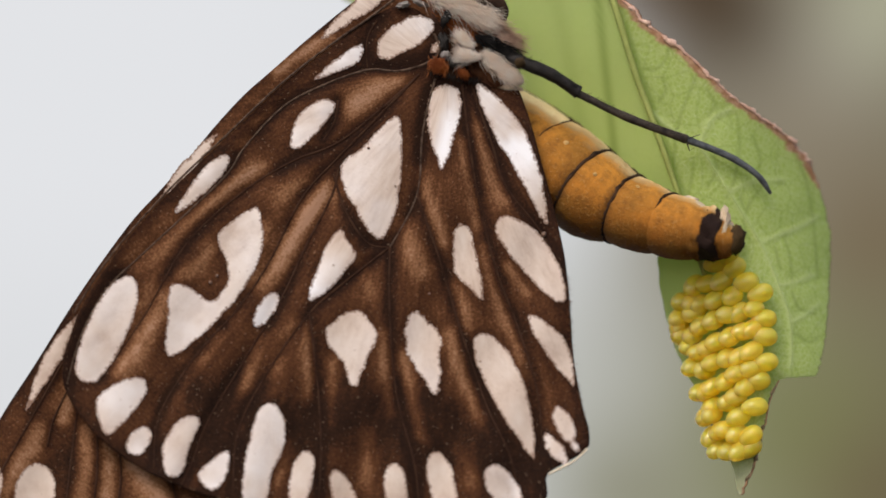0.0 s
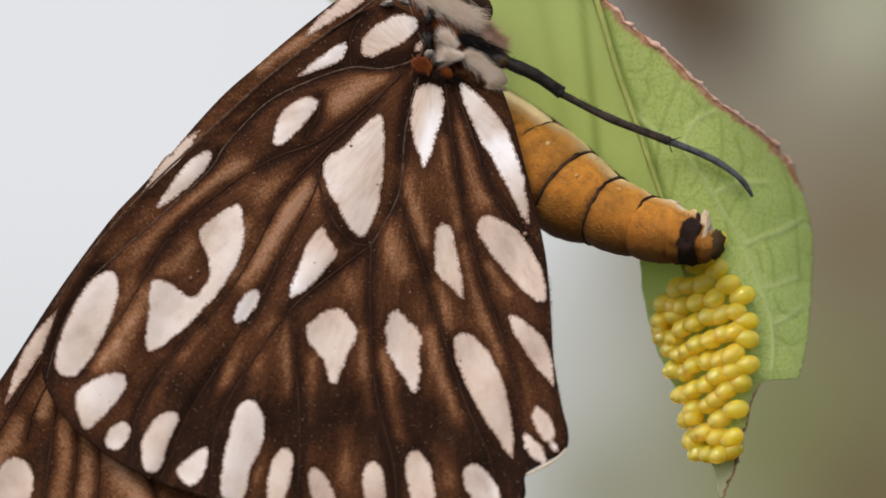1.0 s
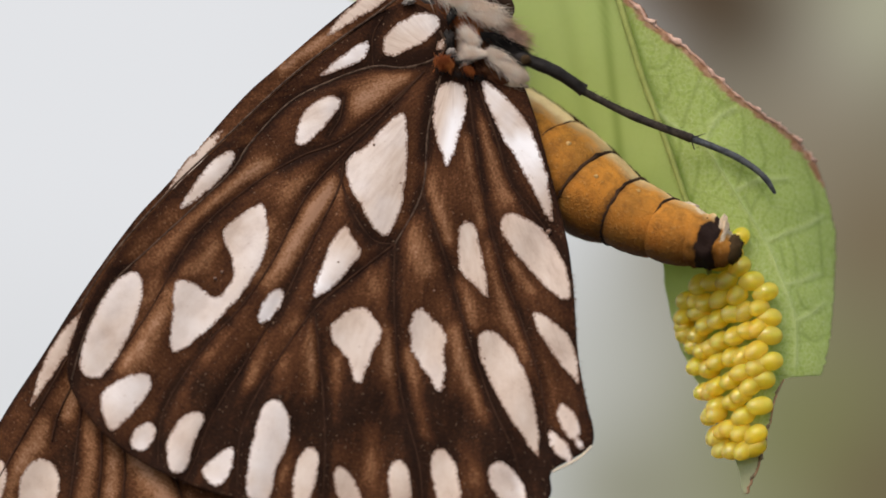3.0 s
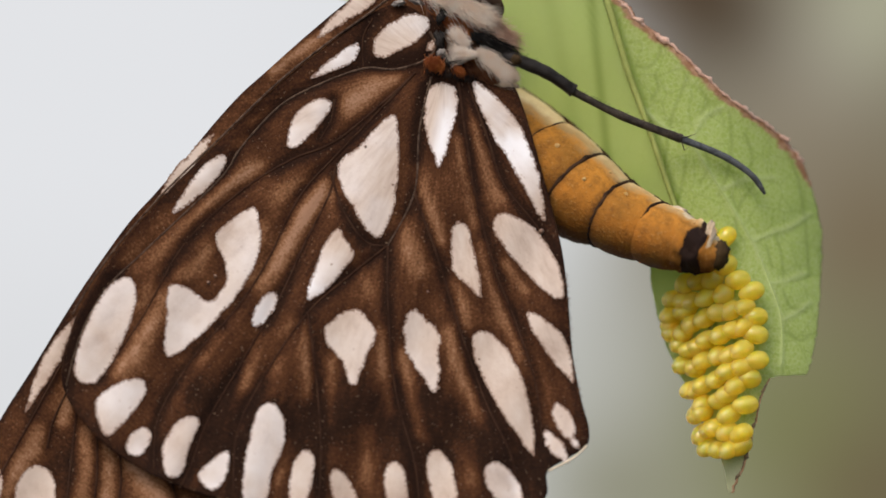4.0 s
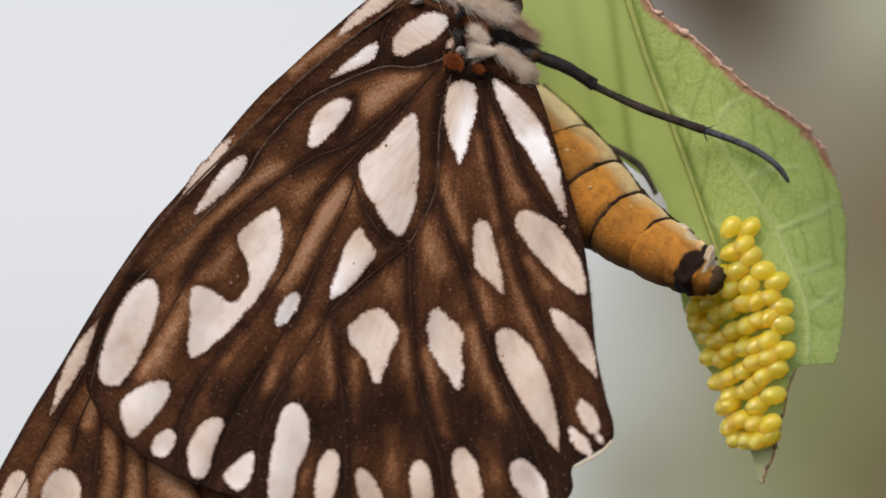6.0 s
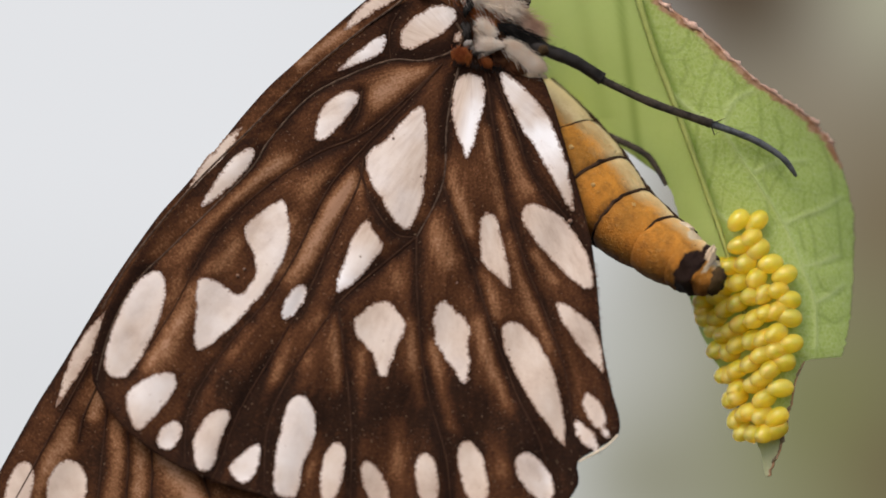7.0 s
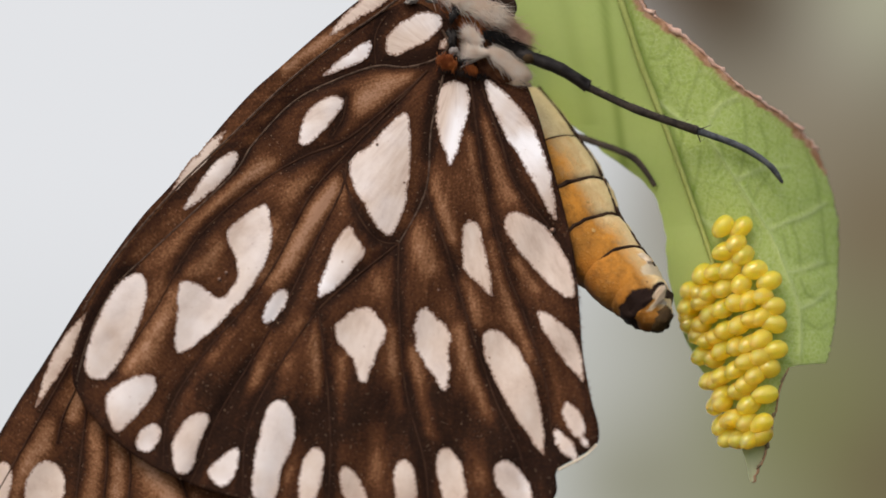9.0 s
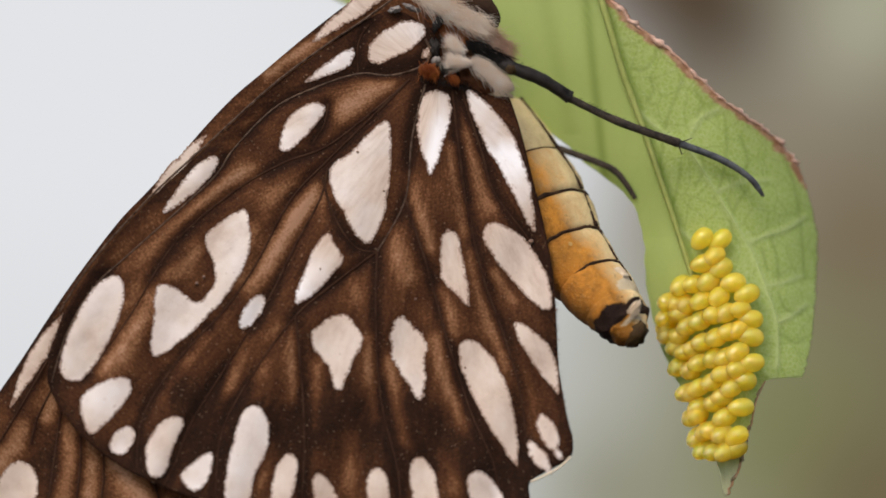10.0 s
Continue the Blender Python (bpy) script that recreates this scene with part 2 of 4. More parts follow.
def backdrop_material():
    """Far, wholly unsharp foliage and bright sky, painted with their light on a glowing card."""
    k = Mat("glowing_distance", 1.0)
    far = 0.0001843
    u = k.node("ShaderNodeSeparateXYZ", Vector=k.co)
    x, z = u.outputs[0], u.outputs[2]
    wob = k.math("MULTIPLY", k.math("SUBTRACT", k.noise(14, 2, 0.4), 0.5), 0.05)
    f = k.math("ADD", k.math("MULTIPLY", k.math("ADD", x, wob), 2.6), 0.5)
    f = k.math("ADD", f, k.math("MULTIPLY", z, -0.12))
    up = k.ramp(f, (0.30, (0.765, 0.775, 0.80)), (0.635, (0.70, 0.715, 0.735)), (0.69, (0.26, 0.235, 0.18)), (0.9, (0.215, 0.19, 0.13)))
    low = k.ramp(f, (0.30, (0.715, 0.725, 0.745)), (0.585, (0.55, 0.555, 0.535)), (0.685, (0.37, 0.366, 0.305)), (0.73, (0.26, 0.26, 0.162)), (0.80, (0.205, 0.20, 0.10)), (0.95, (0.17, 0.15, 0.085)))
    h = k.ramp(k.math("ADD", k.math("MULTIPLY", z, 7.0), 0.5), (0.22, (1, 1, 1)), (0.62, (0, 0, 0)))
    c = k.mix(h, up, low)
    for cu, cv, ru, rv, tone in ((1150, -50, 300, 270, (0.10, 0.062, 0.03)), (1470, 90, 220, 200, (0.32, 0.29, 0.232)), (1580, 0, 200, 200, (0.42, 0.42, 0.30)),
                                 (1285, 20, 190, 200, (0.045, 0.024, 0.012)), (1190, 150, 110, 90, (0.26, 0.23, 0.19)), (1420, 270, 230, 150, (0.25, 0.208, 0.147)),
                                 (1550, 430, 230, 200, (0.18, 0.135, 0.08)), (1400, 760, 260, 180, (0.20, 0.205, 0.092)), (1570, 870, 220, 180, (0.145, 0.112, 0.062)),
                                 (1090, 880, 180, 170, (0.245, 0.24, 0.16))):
        m = k.node("ShaderNodeMapping", Vector=k.co)
        m.inputs["Scale"].default_value = (1 / (ru * far), 0, 1 / (rv * far))
        m.inputs["Location"].default_value = (-(cu - 784) / ru, 0, -(441 - cv) / rv)
        n = k.node("ShaderNodeVectorMath")
        n.operation = "LENGTH"
        k.links.new(m.outputs[0], n.inputs[0])
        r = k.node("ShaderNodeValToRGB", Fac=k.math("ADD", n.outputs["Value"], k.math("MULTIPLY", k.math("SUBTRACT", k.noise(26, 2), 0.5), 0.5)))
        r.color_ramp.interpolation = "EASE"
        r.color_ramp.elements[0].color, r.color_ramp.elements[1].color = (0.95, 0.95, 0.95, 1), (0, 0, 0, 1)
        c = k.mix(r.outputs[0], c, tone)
    # brightness is in the tones: the card emits them and takes no light
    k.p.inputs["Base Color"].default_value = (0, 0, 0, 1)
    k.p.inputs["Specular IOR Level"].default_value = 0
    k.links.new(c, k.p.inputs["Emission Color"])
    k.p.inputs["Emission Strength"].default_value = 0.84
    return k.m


WING, SPOT, ABDOMEN, EGG, LEAF = wing_material(), spot_material(), abdomen_material(), egg_material(), leaf_material()
BACK = backdrop_material()
VEIN = simple("wing_vein", (0.026, 0.0125, 0.008), (0.065, 0.033, 0.02), 0.9, 1500, 0.02, Specular_IOR_Level=0.02)
PALE_VEIN = simple("dusted_vein", (0.03, 0.017, 0.012), (0.15, 0.10, 0.07), 0.9, 3600, 0.02, Specular_IOR_Level=0.03)
BULB = simple("olive_brown_chitin", (0.03, 0.017, 0.007), (0.09, 0.055, 0.02), 0.7, 1500, 0.08, Specular_IOR_Level=0.12)
FOLD = simple("soft_skin", (0.50, 0.36, 0.22), (0.80, 0.66, 0.48), 0.8, 1500, 0.12, Specular_IOR_Level=0.1)
BAND = simple("dark_joint", (0.022, 0.012, 0.008), (0.07, 0.037, 0.02), 0.8, 1800, 0.08, Specular_IOR_Level=0.1)
LEG = simple("black_chitin", (0.009, 0.007, 0.006), (0.026, 0.021, 0.018), 0.55, 2600, 0.12, Specular_IOR_Level=0.25)
TIBIA = simple("dusky_chitin", (0.022, 0.018, 0.015), (0.10, 0.078, 0.06), 0.75, 2200, 0.14, Specular_IOR_Level=0.2)
FOOT = simple("grey_chitin", (0.045, 0.048, 0.053), (0.16, 0.168, 0.178), 0.75, 2200, 0.14, Specular_IOR_Level=0.2)
RUST = simple("rusty_fluff", (0.22, 0.055, 0.016), (0.44, 0.13, 0.03), 0.85, 1500, 0.06)
UMBER = simple("umber_fluff", (0.06, 0.024, 0.012), (0.17, 0.065, 0.03), 0.85, 1200, 0.06)
TAN_HAIR = hair("tan_hair", (0.62, 0.43, 0.32), (0.86, 0.69, 0.57))
FLUFF = hair("cream_hair", (0.97, 0.85, 0.73), (0.99, 0.93, 0.85))
BROWN_HAIR = hair("brown_hair", (0.12, 0.042, 0.016), (0.27, 0.11, 0.048))
RUST_HAIR = hair("rust_hair", (0.34, 0.085, 0.02), (0.56, 0.18, 0.045))
BLACK_HAIR = hair("black_hair", (0.015, 0.013, 0.012), (0.04, 0.033, 0.03))
PALE_SKIN = simple("pale_scaly_skin", (0.74, 0.60, 0.50), (0.86, 0.76, 0.66), 0.7, 2600, 0.06, Specular_IOR_Level=0.15)
WART = simple("tan_wart", (0.42, 0.24, 0.07), (0.60, 0.40, 0.17), 0.8, 2600, 0.05, Specular_IOR_Level=0.1)
CREAM = simple("cream_scales", (0.66, 0.54, 0.38), (0.80, 0.72, 0.56), 0.6, 1500, 0.03)
RIB = simple("leaf_rib", (0.25, 0.30, 0.065), (0.36, 0.40, 0.11), 0.7, 1800, 0.04)
SIDE_RIB = simple("leaf_side_rib", (0.50, 0.61, 0.21), (0.58, 0.68, 0.28), 0.6, 1500, 0.03)
WITHERED = simple("withered_margin", (0.12, 0.085, 0.05), (0.34, 0.26, 0.15), 0.85, 1300, 0.12, Specular_IOR_Level=0.1)
MEMBRANE = simple("grey_membrane", (0.10, 0.088, 0.08), (0.34, 0.30, 0.27), 0.6, 1600, 0.08, Specular_IOR_Level=0.3)
SCORCH = simple("dry_margin", (0.46, 0.25, 0.17), (0.76, 0.54, 0.43), 0.85, 1300, 0.12, Specular_IOR_Level=0.1)

# ---- making things ----
ORIGIN = {}


def thing(name, place, label, category, group=""):
    ob = tagged(new(name), label, category, group)
    ob.location = place
    ob.empty_display_size = 0.001
    ORIGIN[ob] = Vector(place)
    return ob


def part(name, mesh, material, parent, label="", pivot=None, smooth=True):
    """Links vertices and faces, given in the world, as one mesh under a thing or a part."""
    verts, faces = mesh[0], mesh[1]
    home = ORIGIN[parent] if parent else Vector((0, 0, 0))
    spot = Vector(pivot) if pivot is not None else home
    me = bpy.data.meshes.new(name)
    me.from_pydata([tuple(Vector(v) - spot) for v in verts], [], faces)
    me.materials.append(material)
    me.polygons.foreach_set("use_smooth", [smooth] * len(me.polygons))
    for key, values in (mesh[2] if len(mesh) > 2 else {}).items():
        me.attributes.new(key, "FLOAT", "POINT").data.foreach_set("value", np.asarray(values, np.float32))
    me.update()
    ob = new(name, me)
    ob.parent = parent
    ob.location = spot - home
    ORIGIN[ob] = spot
    return tagged(ob, label)


def spline(points, per=10, closed=False):
    """A smooth line through a few points (Catmull-Rom)."""
    p = np.array(points, float)
    n = len(p)
    get = (lambda i: p[i % n]) if closed else (lambda i: p[min(max(i, 0), n - 1)])
    out = []
    for i in range(n if closed else n - 1):
        a, b, c, d = get(i - 1), get(i), get(i + 1), get(i + 2)
        for s in range(per):
            t = s / per
            out.append(0.5 * (2 * b + (c - a) * t + (2 * a - 5 * b + 4 * c - d) * t ** 2 + (3 * b - a - 3 * c + d) * t ** 3))
    if not closed:
        out.append(p[-1])
    return np.array(out)


def tube(line, radii, sides=8):
    """A round, tapered rod along places in the world."""
    line = [Vector(q) for q in line]
    verts, faces, n = [], [], len(line)
    for i, q in enumerate(line):
        way = (line[min(i + 1, n - 1)] - line[max(i - 1, 0)]).normalized()
        a = way.cross(Vector((0, 1, 0.01))).normalized()
        b = way.cross(a).normalized()
        r = float(radii) if isinstance(radii, float) else float(radii[i])
        verts += [q + r * (math.cos(k * math.tau / sides) * a + math.sin(k * math.tau / sides) * b) for k in range(sides)]
    for i in range(n - 1):
        faces += [(i * sides + k, i * sides + (k + 1) % sides, (i + 1) * sides + (k + 1) % sides, (i + 1) * sides + k) for k in range(sides)]
    faces += [tuple(range(sides))[::-1], tuple((n - 1) * sides + k for k in range(sides))]
    return verts, faces


def blob(centre, size, turn=0.0, rough=0.12, seed=0, rings=14, sides=20):
    """An uneven rounded lump: centre on the sheet, half sizes in sheet units (along, across, deep)."""
    c = at(*centre)
    ca, sa = math.cos(radians(turn)), math.sin(radians(turn))
    verts, faces = [], []
    for i in range(rings + 1):
        a = math.pi * i / rings
        for k in range(sides):
            b = math.tau * k / sides
            n = Vector((math.cos(a), math.sin(a) * math.cos(b), math.sin(a) * math.sin(b)))
            s = 1 + rough * (noise.noise(n * 2.2 + Vector((seed * 7.1, 0, 0))) + 0.5 * noise.noise(n * 6 + Vector((seed, 3, 0))))
            x, z, y = n.x * size[0] * s, -n.y * size[1] * s, n.z * size[2] * s
            verts.append(c + Vector((ca * x + sa * z, y, -sa * x + ca * z)) * UNIT)
    for i in range(rings):
        faces += [(i * sides + k, i * sides + (k + 1) % sides, (i + 1) * sides + (k + 1) % sides, (i + 1) * sides + k) for k in range(sides)]
    return verts, faces


def inside(outline, pts):
    """Which of the points lie in the closed outline."""
    x, y = pts[:, 0], pts[:, 1]
    hit = np.zeros(len(pts), bool)
    for (ax, ay), (bx, by) in zip(outline, np.roll(outline, -1, 0)):
        if ay != by:
            hit ^= ((ay > y) != (by > y)) & (x < (bx - ax) * (y - ay) / (by - ay) + ax)
    return hit


def gap_to(lines, pts):
    """Distance of points from the nearest of some lines."""
    best = np.full(len(pts), 1e9)
    for line in lines:
        for a, b in zip(line[:-1], line[1:]):
            ab = b - a
            t = np.clip(((pts - a) @ ab) / (ab @ ab + 1e-9), 0, 1)
            best = np.minimum(best, np.hypot(*(pts - a - t[:, None] * ab).T))
    return best


def patch(outline, step):
    """Triangles that fill a closed outline: points on the sheet and faces."""
    lo, hi = outline.min(0), outline.max(0)
    rows = []
    for j, v in enumerate(np.arange(lo[1], hi[1], step * 0.87)):
        us = np.arange(lo[0] + (j % 2) * step / 2, hi[0], step)
        rows.append(np.stack([us, np.full(len(us), v)], 1))
    pts = np.concatenate(rows)
    pts = pts[inside(outline, pts)]
    ring = [np.asarray(outline), np.asarray(outline)[:1]]
    pts = pts[gap_to([np.concatenate(ring)], pts) > step * 0.45]
    n = len(outline)
    verts = [Vector(q) for q in outline] + [Vector(q) for q in pts]
    res = geometry.delaunay_2d_cdt(verts, [(i, (i + 1) % n) for i in range(n)], [], 1, 1e-5)
    return np.array([tuple(q) for q in res[0]]), [tuple(f)[::-1] for f in res[2]]

# ---- distance ----
wide, tall = 0.85, 0.85
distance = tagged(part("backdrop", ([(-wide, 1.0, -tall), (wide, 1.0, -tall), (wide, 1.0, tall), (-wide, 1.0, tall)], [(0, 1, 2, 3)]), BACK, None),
                  "glowing card painted as unsharp pale sky and brown and olive foliage far off", "backdrop", kind="structure")
nearer = (REACH + 0.45) / (REACH + 1.0)
distance.scale = (nearer, nearer, nearer)
distance.location.y = 0.45 - nearer


# ---- leaf ----
LEAF_V = (-160, 0, 80, 130, 190, 235, 290, 340, 380, 440, 500, 560, 620, 660, 700, 780, 830, 878)
LEAF_LEFT = (470, 610, 790, 865, 928, 998, 1060, 1126, 1153, 1164, 1166, 1178, 1196, 1214, 1238, 1278, 1298, 1308)
EDGE_V = (-160, 0, 25, 55, 80, 100, 130, 165, 195, 220, 250, 285, 330, 380, 420, 480, 540, 600, 645, 666, 668, 672, 710, 750, 790, 830, 878)
EDGE_U = (940, 1102, 1132, 1160, 1200, 1224, 1254, 1292, 1330, 1370, 1405, 1433, 1450, 1463, 1470, 1469, 1466, 1460, 1452, 1443, 1400, 1380, 1364, 1355, 1346, 1334, 1312)
RIB_V = (-160, 0, 130, 240, 330, 420, 520, 650, 780, 878)
RIB_U = (1015, 1085, 1124, 1165, 1196, 1226, 1258, 1290, 1306, 1310)


def leaf_rib(v):
    return np.interp(v, RIB_V, RIB_U)


def leaf_depth(u, v):
    """Millimetres behind the wings: the near half faces the lens, the far half folds away from the midrib."""
    mid = np.interp(v, (-160, 100, 420, 650, 880), (3.6, 3.4, 3.2, 2.4, 2.0))
    off = (u - leaf_rib(v)) / 36
    right = np.where(off > 0, np.interp(v, (0, 300, 500), (-0.45, -0.45, -0.42)) * off + np.interp(v, (0, 200, 500), (0.05, 0.09, 0.14)) * off ** 2, 0)
    left = np.where(off < 0, -np.interp(v, (300, 500), (0.6, 0.7)) * off, 0)
    wave = 0.07 * np.sin(u * 0.021 + v * 0.013) + 0.02 * np.sin(v * 0.035 - u * 0.01)
    return mid + right + left + wave


def fringe(v):
    """How far the right margin is frayed outwards."""
    rough = 1.0 if v < 300 else 0.35
    return rough * (8 * noise.noise(Vector((v * 0.045, 1, 0))) + 8 * noise.noise(Vector((v * 0.13, 4, 0))) + 4 * noise.noise(Vector((v * 0.37, 4, 7))))


def leaf():
    ob = thing("leaf", at(1020, -150, 3.6), "green leaf seen from its veined underside with a dry reddish margin", "leaf")
    # side ribs stand out pale; the finer veins between them are sunken and dark
    ribs = [spline(q, 8) for q in (
        ((1150, 196), (1200, 238), (1240, 264), (1290, 340), (1345, 430), (1375, 500), (1398, 570), (1400, 650)), ((1345, 430), (1385, 414), (1418, 402), (1446, 384)),
        ((1376, 505), (1405, 500), (1440, 488)), ((1398, 570), (1425, 558), (1450, 538)), ((1240, 264), (1246, 235), (1262, 210), (1292, 194)),
        ((1290, 340), (1332, 322), (1385, 318)), ((1224, 405), (1262, 440), (1300, 500), (1330, 590), (1345, 650)))]
    cross = [spline(q, 6) for q in (
        ((1238, 118), (1222, 160), (1206, 200), (1197, 240), (1190, 300)), ((1184, 78), (1178, 105), (1160, 124), (1140, 122)), ((1304, 203), (1309, 260), (1300, 318), (1286, 350)),
        ((1348, 332), (1325, 365), (1317, 402), (1330, 430)), ((1228, 288), (1222, 328), (1212, 366)), ((1398, 252), (1426, 318), (1440, 400), (1447, 490)), ((1372, 438), (1382, 478)),
        ((1402, 518), (1414, 545), (1442, 556)), ((1255, 206), (1264, 182), (1250, 158)), ((1332, 240), (1345, 280), (1338, 318)), ((1262, 275), (1268, 300), (1252, 330)),
        ((1388, 420), (1398, 455), (1402, 498)), ((1405, 590), (1430, 605), (1446, 600)), ((1270, 208), (1300, 170)), ((1310, 352), (1318, 372)), ((1166, 180), (1178, 160), (1172, 140)))]
    vs = np.arange(-150, 878.1, 3.0)
    cols = 150
    uv, edge = [], []
    for v in vs:
        lo, hi = np.interp(v, LEAF_V, LEAF_LEFT), np.interp(v, EDGE_V, EDGE_U)
        hi += fringe(v)
        lo += 4 * noise.noise(Vector((v * 0.04, 9, 0)))
        mid = min(max(leaf_rib(v), lo + 1), hi - 1)
        us = np.concatenate([np.linspace(lo, mid, cols // 3, endpoint=False), np.linspace(mid, hi, cols - cols // 3)])
        uv += [(q, v) for q in us]
        wide = 34 if v < 270 else (34 - (v - 270) * 0.4 if v < 335 else (5 if v > 672 else 0))
        edge += [max(0.0, 1 - (hi - q) / wide) if wide else 0.0 for q in us]
    uv = np.array(uv)
    near, mesh_near = gap_to(ribs, uv), gap_to(cross, uv)
    d = leaf_depth(uv[:, 0], uv[:, 1]) - 0.07 * np.exp(-(near / 6) ** 2) + 0.07 * np.exp(-(near / 22) ** 2) + 0.03 * np.exp(-(mesh_near / 9) ** 2)
    verts = [at(q[0], q[1], e) for q, e in zip(uv, d)]
    faces = [(r * cols + k, (r + 1) * cols + k, (r + 1) * cols + k + 1, r * cols + k + 1) for r in range(len(vs) - 1) for k in range(cols - 1)]
    rib = 0.45 * np.exp(-(mesh_near / 3.0) ** 2) + 0.7 * np.exp(-((uv[:, 0] - leaf_rib(uv[:, 1]) - 8) / 7) ** 2) * np.clip((760 - uv[:, 1]) / 150, 0, 1) + 0.65 * np.exp(-((uv[:, 0] - 1058 - 0.11 * uv[:, 1]) / 8) ** 2) * (uv[:, 1] < 330) + 0.22 * np.exp(-((uv[:, 0] - 985 - 0.2 * uv[:, 1]) / 16) ** 2) * (uv[:, 1] < 240)
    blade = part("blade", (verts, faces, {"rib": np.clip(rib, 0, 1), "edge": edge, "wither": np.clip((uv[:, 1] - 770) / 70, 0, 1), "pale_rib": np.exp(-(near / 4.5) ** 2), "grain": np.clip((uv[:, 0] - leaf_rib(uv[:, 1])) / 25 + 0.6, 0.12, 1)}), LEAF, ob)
    thick = blade.modifiers.new("thickness", "SOLIDIFY")
    thick.thickness, thick.offset = 0.00022, -1
    line = [at(leaf_rib(v), v, leaf_depth(leaf_rib(v), v) - 0.12) for v in np.arange(-150, 780, 12.0)]
    part("midrib", tube(line, [0.00017 * (1 - 0.6 * k / len(line)) + 0.00003 for k in range(len(line))], 8), RIB, ob, "pale green midrib")
    for r in (ribs[0], ribs[6]):
        r = r[r[:, 0] > leaf_rib(r[:, 1]) + 14]
        line = [at(q[0], q[1], leaf_depth(q[0], q[1]) + 0.0) for q in r]
        part("side_rib", tube(line, [0.00004 * min(1.0, 0.1 + k / 10) * (1 - 0.65 * k / len(line)) for k in range(len(line))], 6), SIDE_RIB, ob)
    # dry, crumbled rim along the upper right margin and the lower tip
    for v0, v1, r0, stuff in ((-150, 300, 0.00014, SCORCH), (680, 862, 0.00008, WITHERED)):
        line, radii = [], []
        for v in np.arange(v0, v1, 3.0):
            u = np.interp(v, EDGE_V, EDGE_U) + fringe(v) - 3
            line.append(at(u, v, leaf_depth(u, v) + 0.02))
            radii.append(r0 * (0.15 + 1.5 * abs(noise.noise(Vector((v * 0.05, 2, 2)))) + 2.0 * abs(noise.noise(Vector((v * 0.3, 5, 2))))) * min(1.0, (v1 - v) / 40 + 0.2))
        part("dry_margin", tube(line, radii, 7), stuff, ob, "crumbled brown dry margin")
    return ob


# ---- eggs ----
def egg_mesh():
    """A fat oval with faint ribs, narrower at its paler end."""
    verts, faces, rings, sides = [], [], 14, 32
    for i in range(rings + 1):
        a = math.pi * i / rings
        fat = 0.455 * math.sin(a) ** 0.94 * (1 - 0.12 * math.cos(a))
        for k in range(sides):
            r = fat * (1 + 0.008 * (-1) ** k)
            verts.append(Vector((-0.65 * math.cos(a), r * math.cos(k * math.tau / sides), r * math.sin(k * math.tau / sides))) * 0.001)
    for i in range(rings):
        faces += [(i * sides + k, i * sides + (k + 1) % sides, (i + 1) * sides + (k + 1) % sides, (i + 1) * sides + k) for k in range(sides)]
    me = bpy.data.meshes.new("butterfly_egg")
    me.from_pydata([tuple(v) for v in verts], [], faces)
    me.materials.append(EGG)
    me.polygons.foreach_set("use_smooth", [True] * len(me.polygons))
    return me


def egg_row(v, rise, yaw, *us, roll=-18.0):
    """A row of eggs that lean on one another; rise: how far each lies above the one to its left; yaw: how far they point to the lens."""
    for k, u in enumerate(us):
        u += rng.uniform(-3, 3)
        w = v - rise * k + rng.uniform(-5, 5)
        d = leaf_depth(u, w) - 0.46 - rng.uniform(0, 0.22)
        turn = pose(0, 0, 0, 0, roll + rng.uniform(-14, 14), yaw * 0.95 + rng.uniform(-10, 10))
        ob = tagged(new("butterfly_egg", EGG_MESH), "waxy translucent yellow oval insect egg stuck to a leaf", "egg", "eggs on the leaf")
        ob.matrix_basis = Matrix.Translation(at(u, w, float(d))) @ turn @ Matrix.Diagonal((*[rng.uniform(0.97, 1.09) for _ in range(3)], 1))


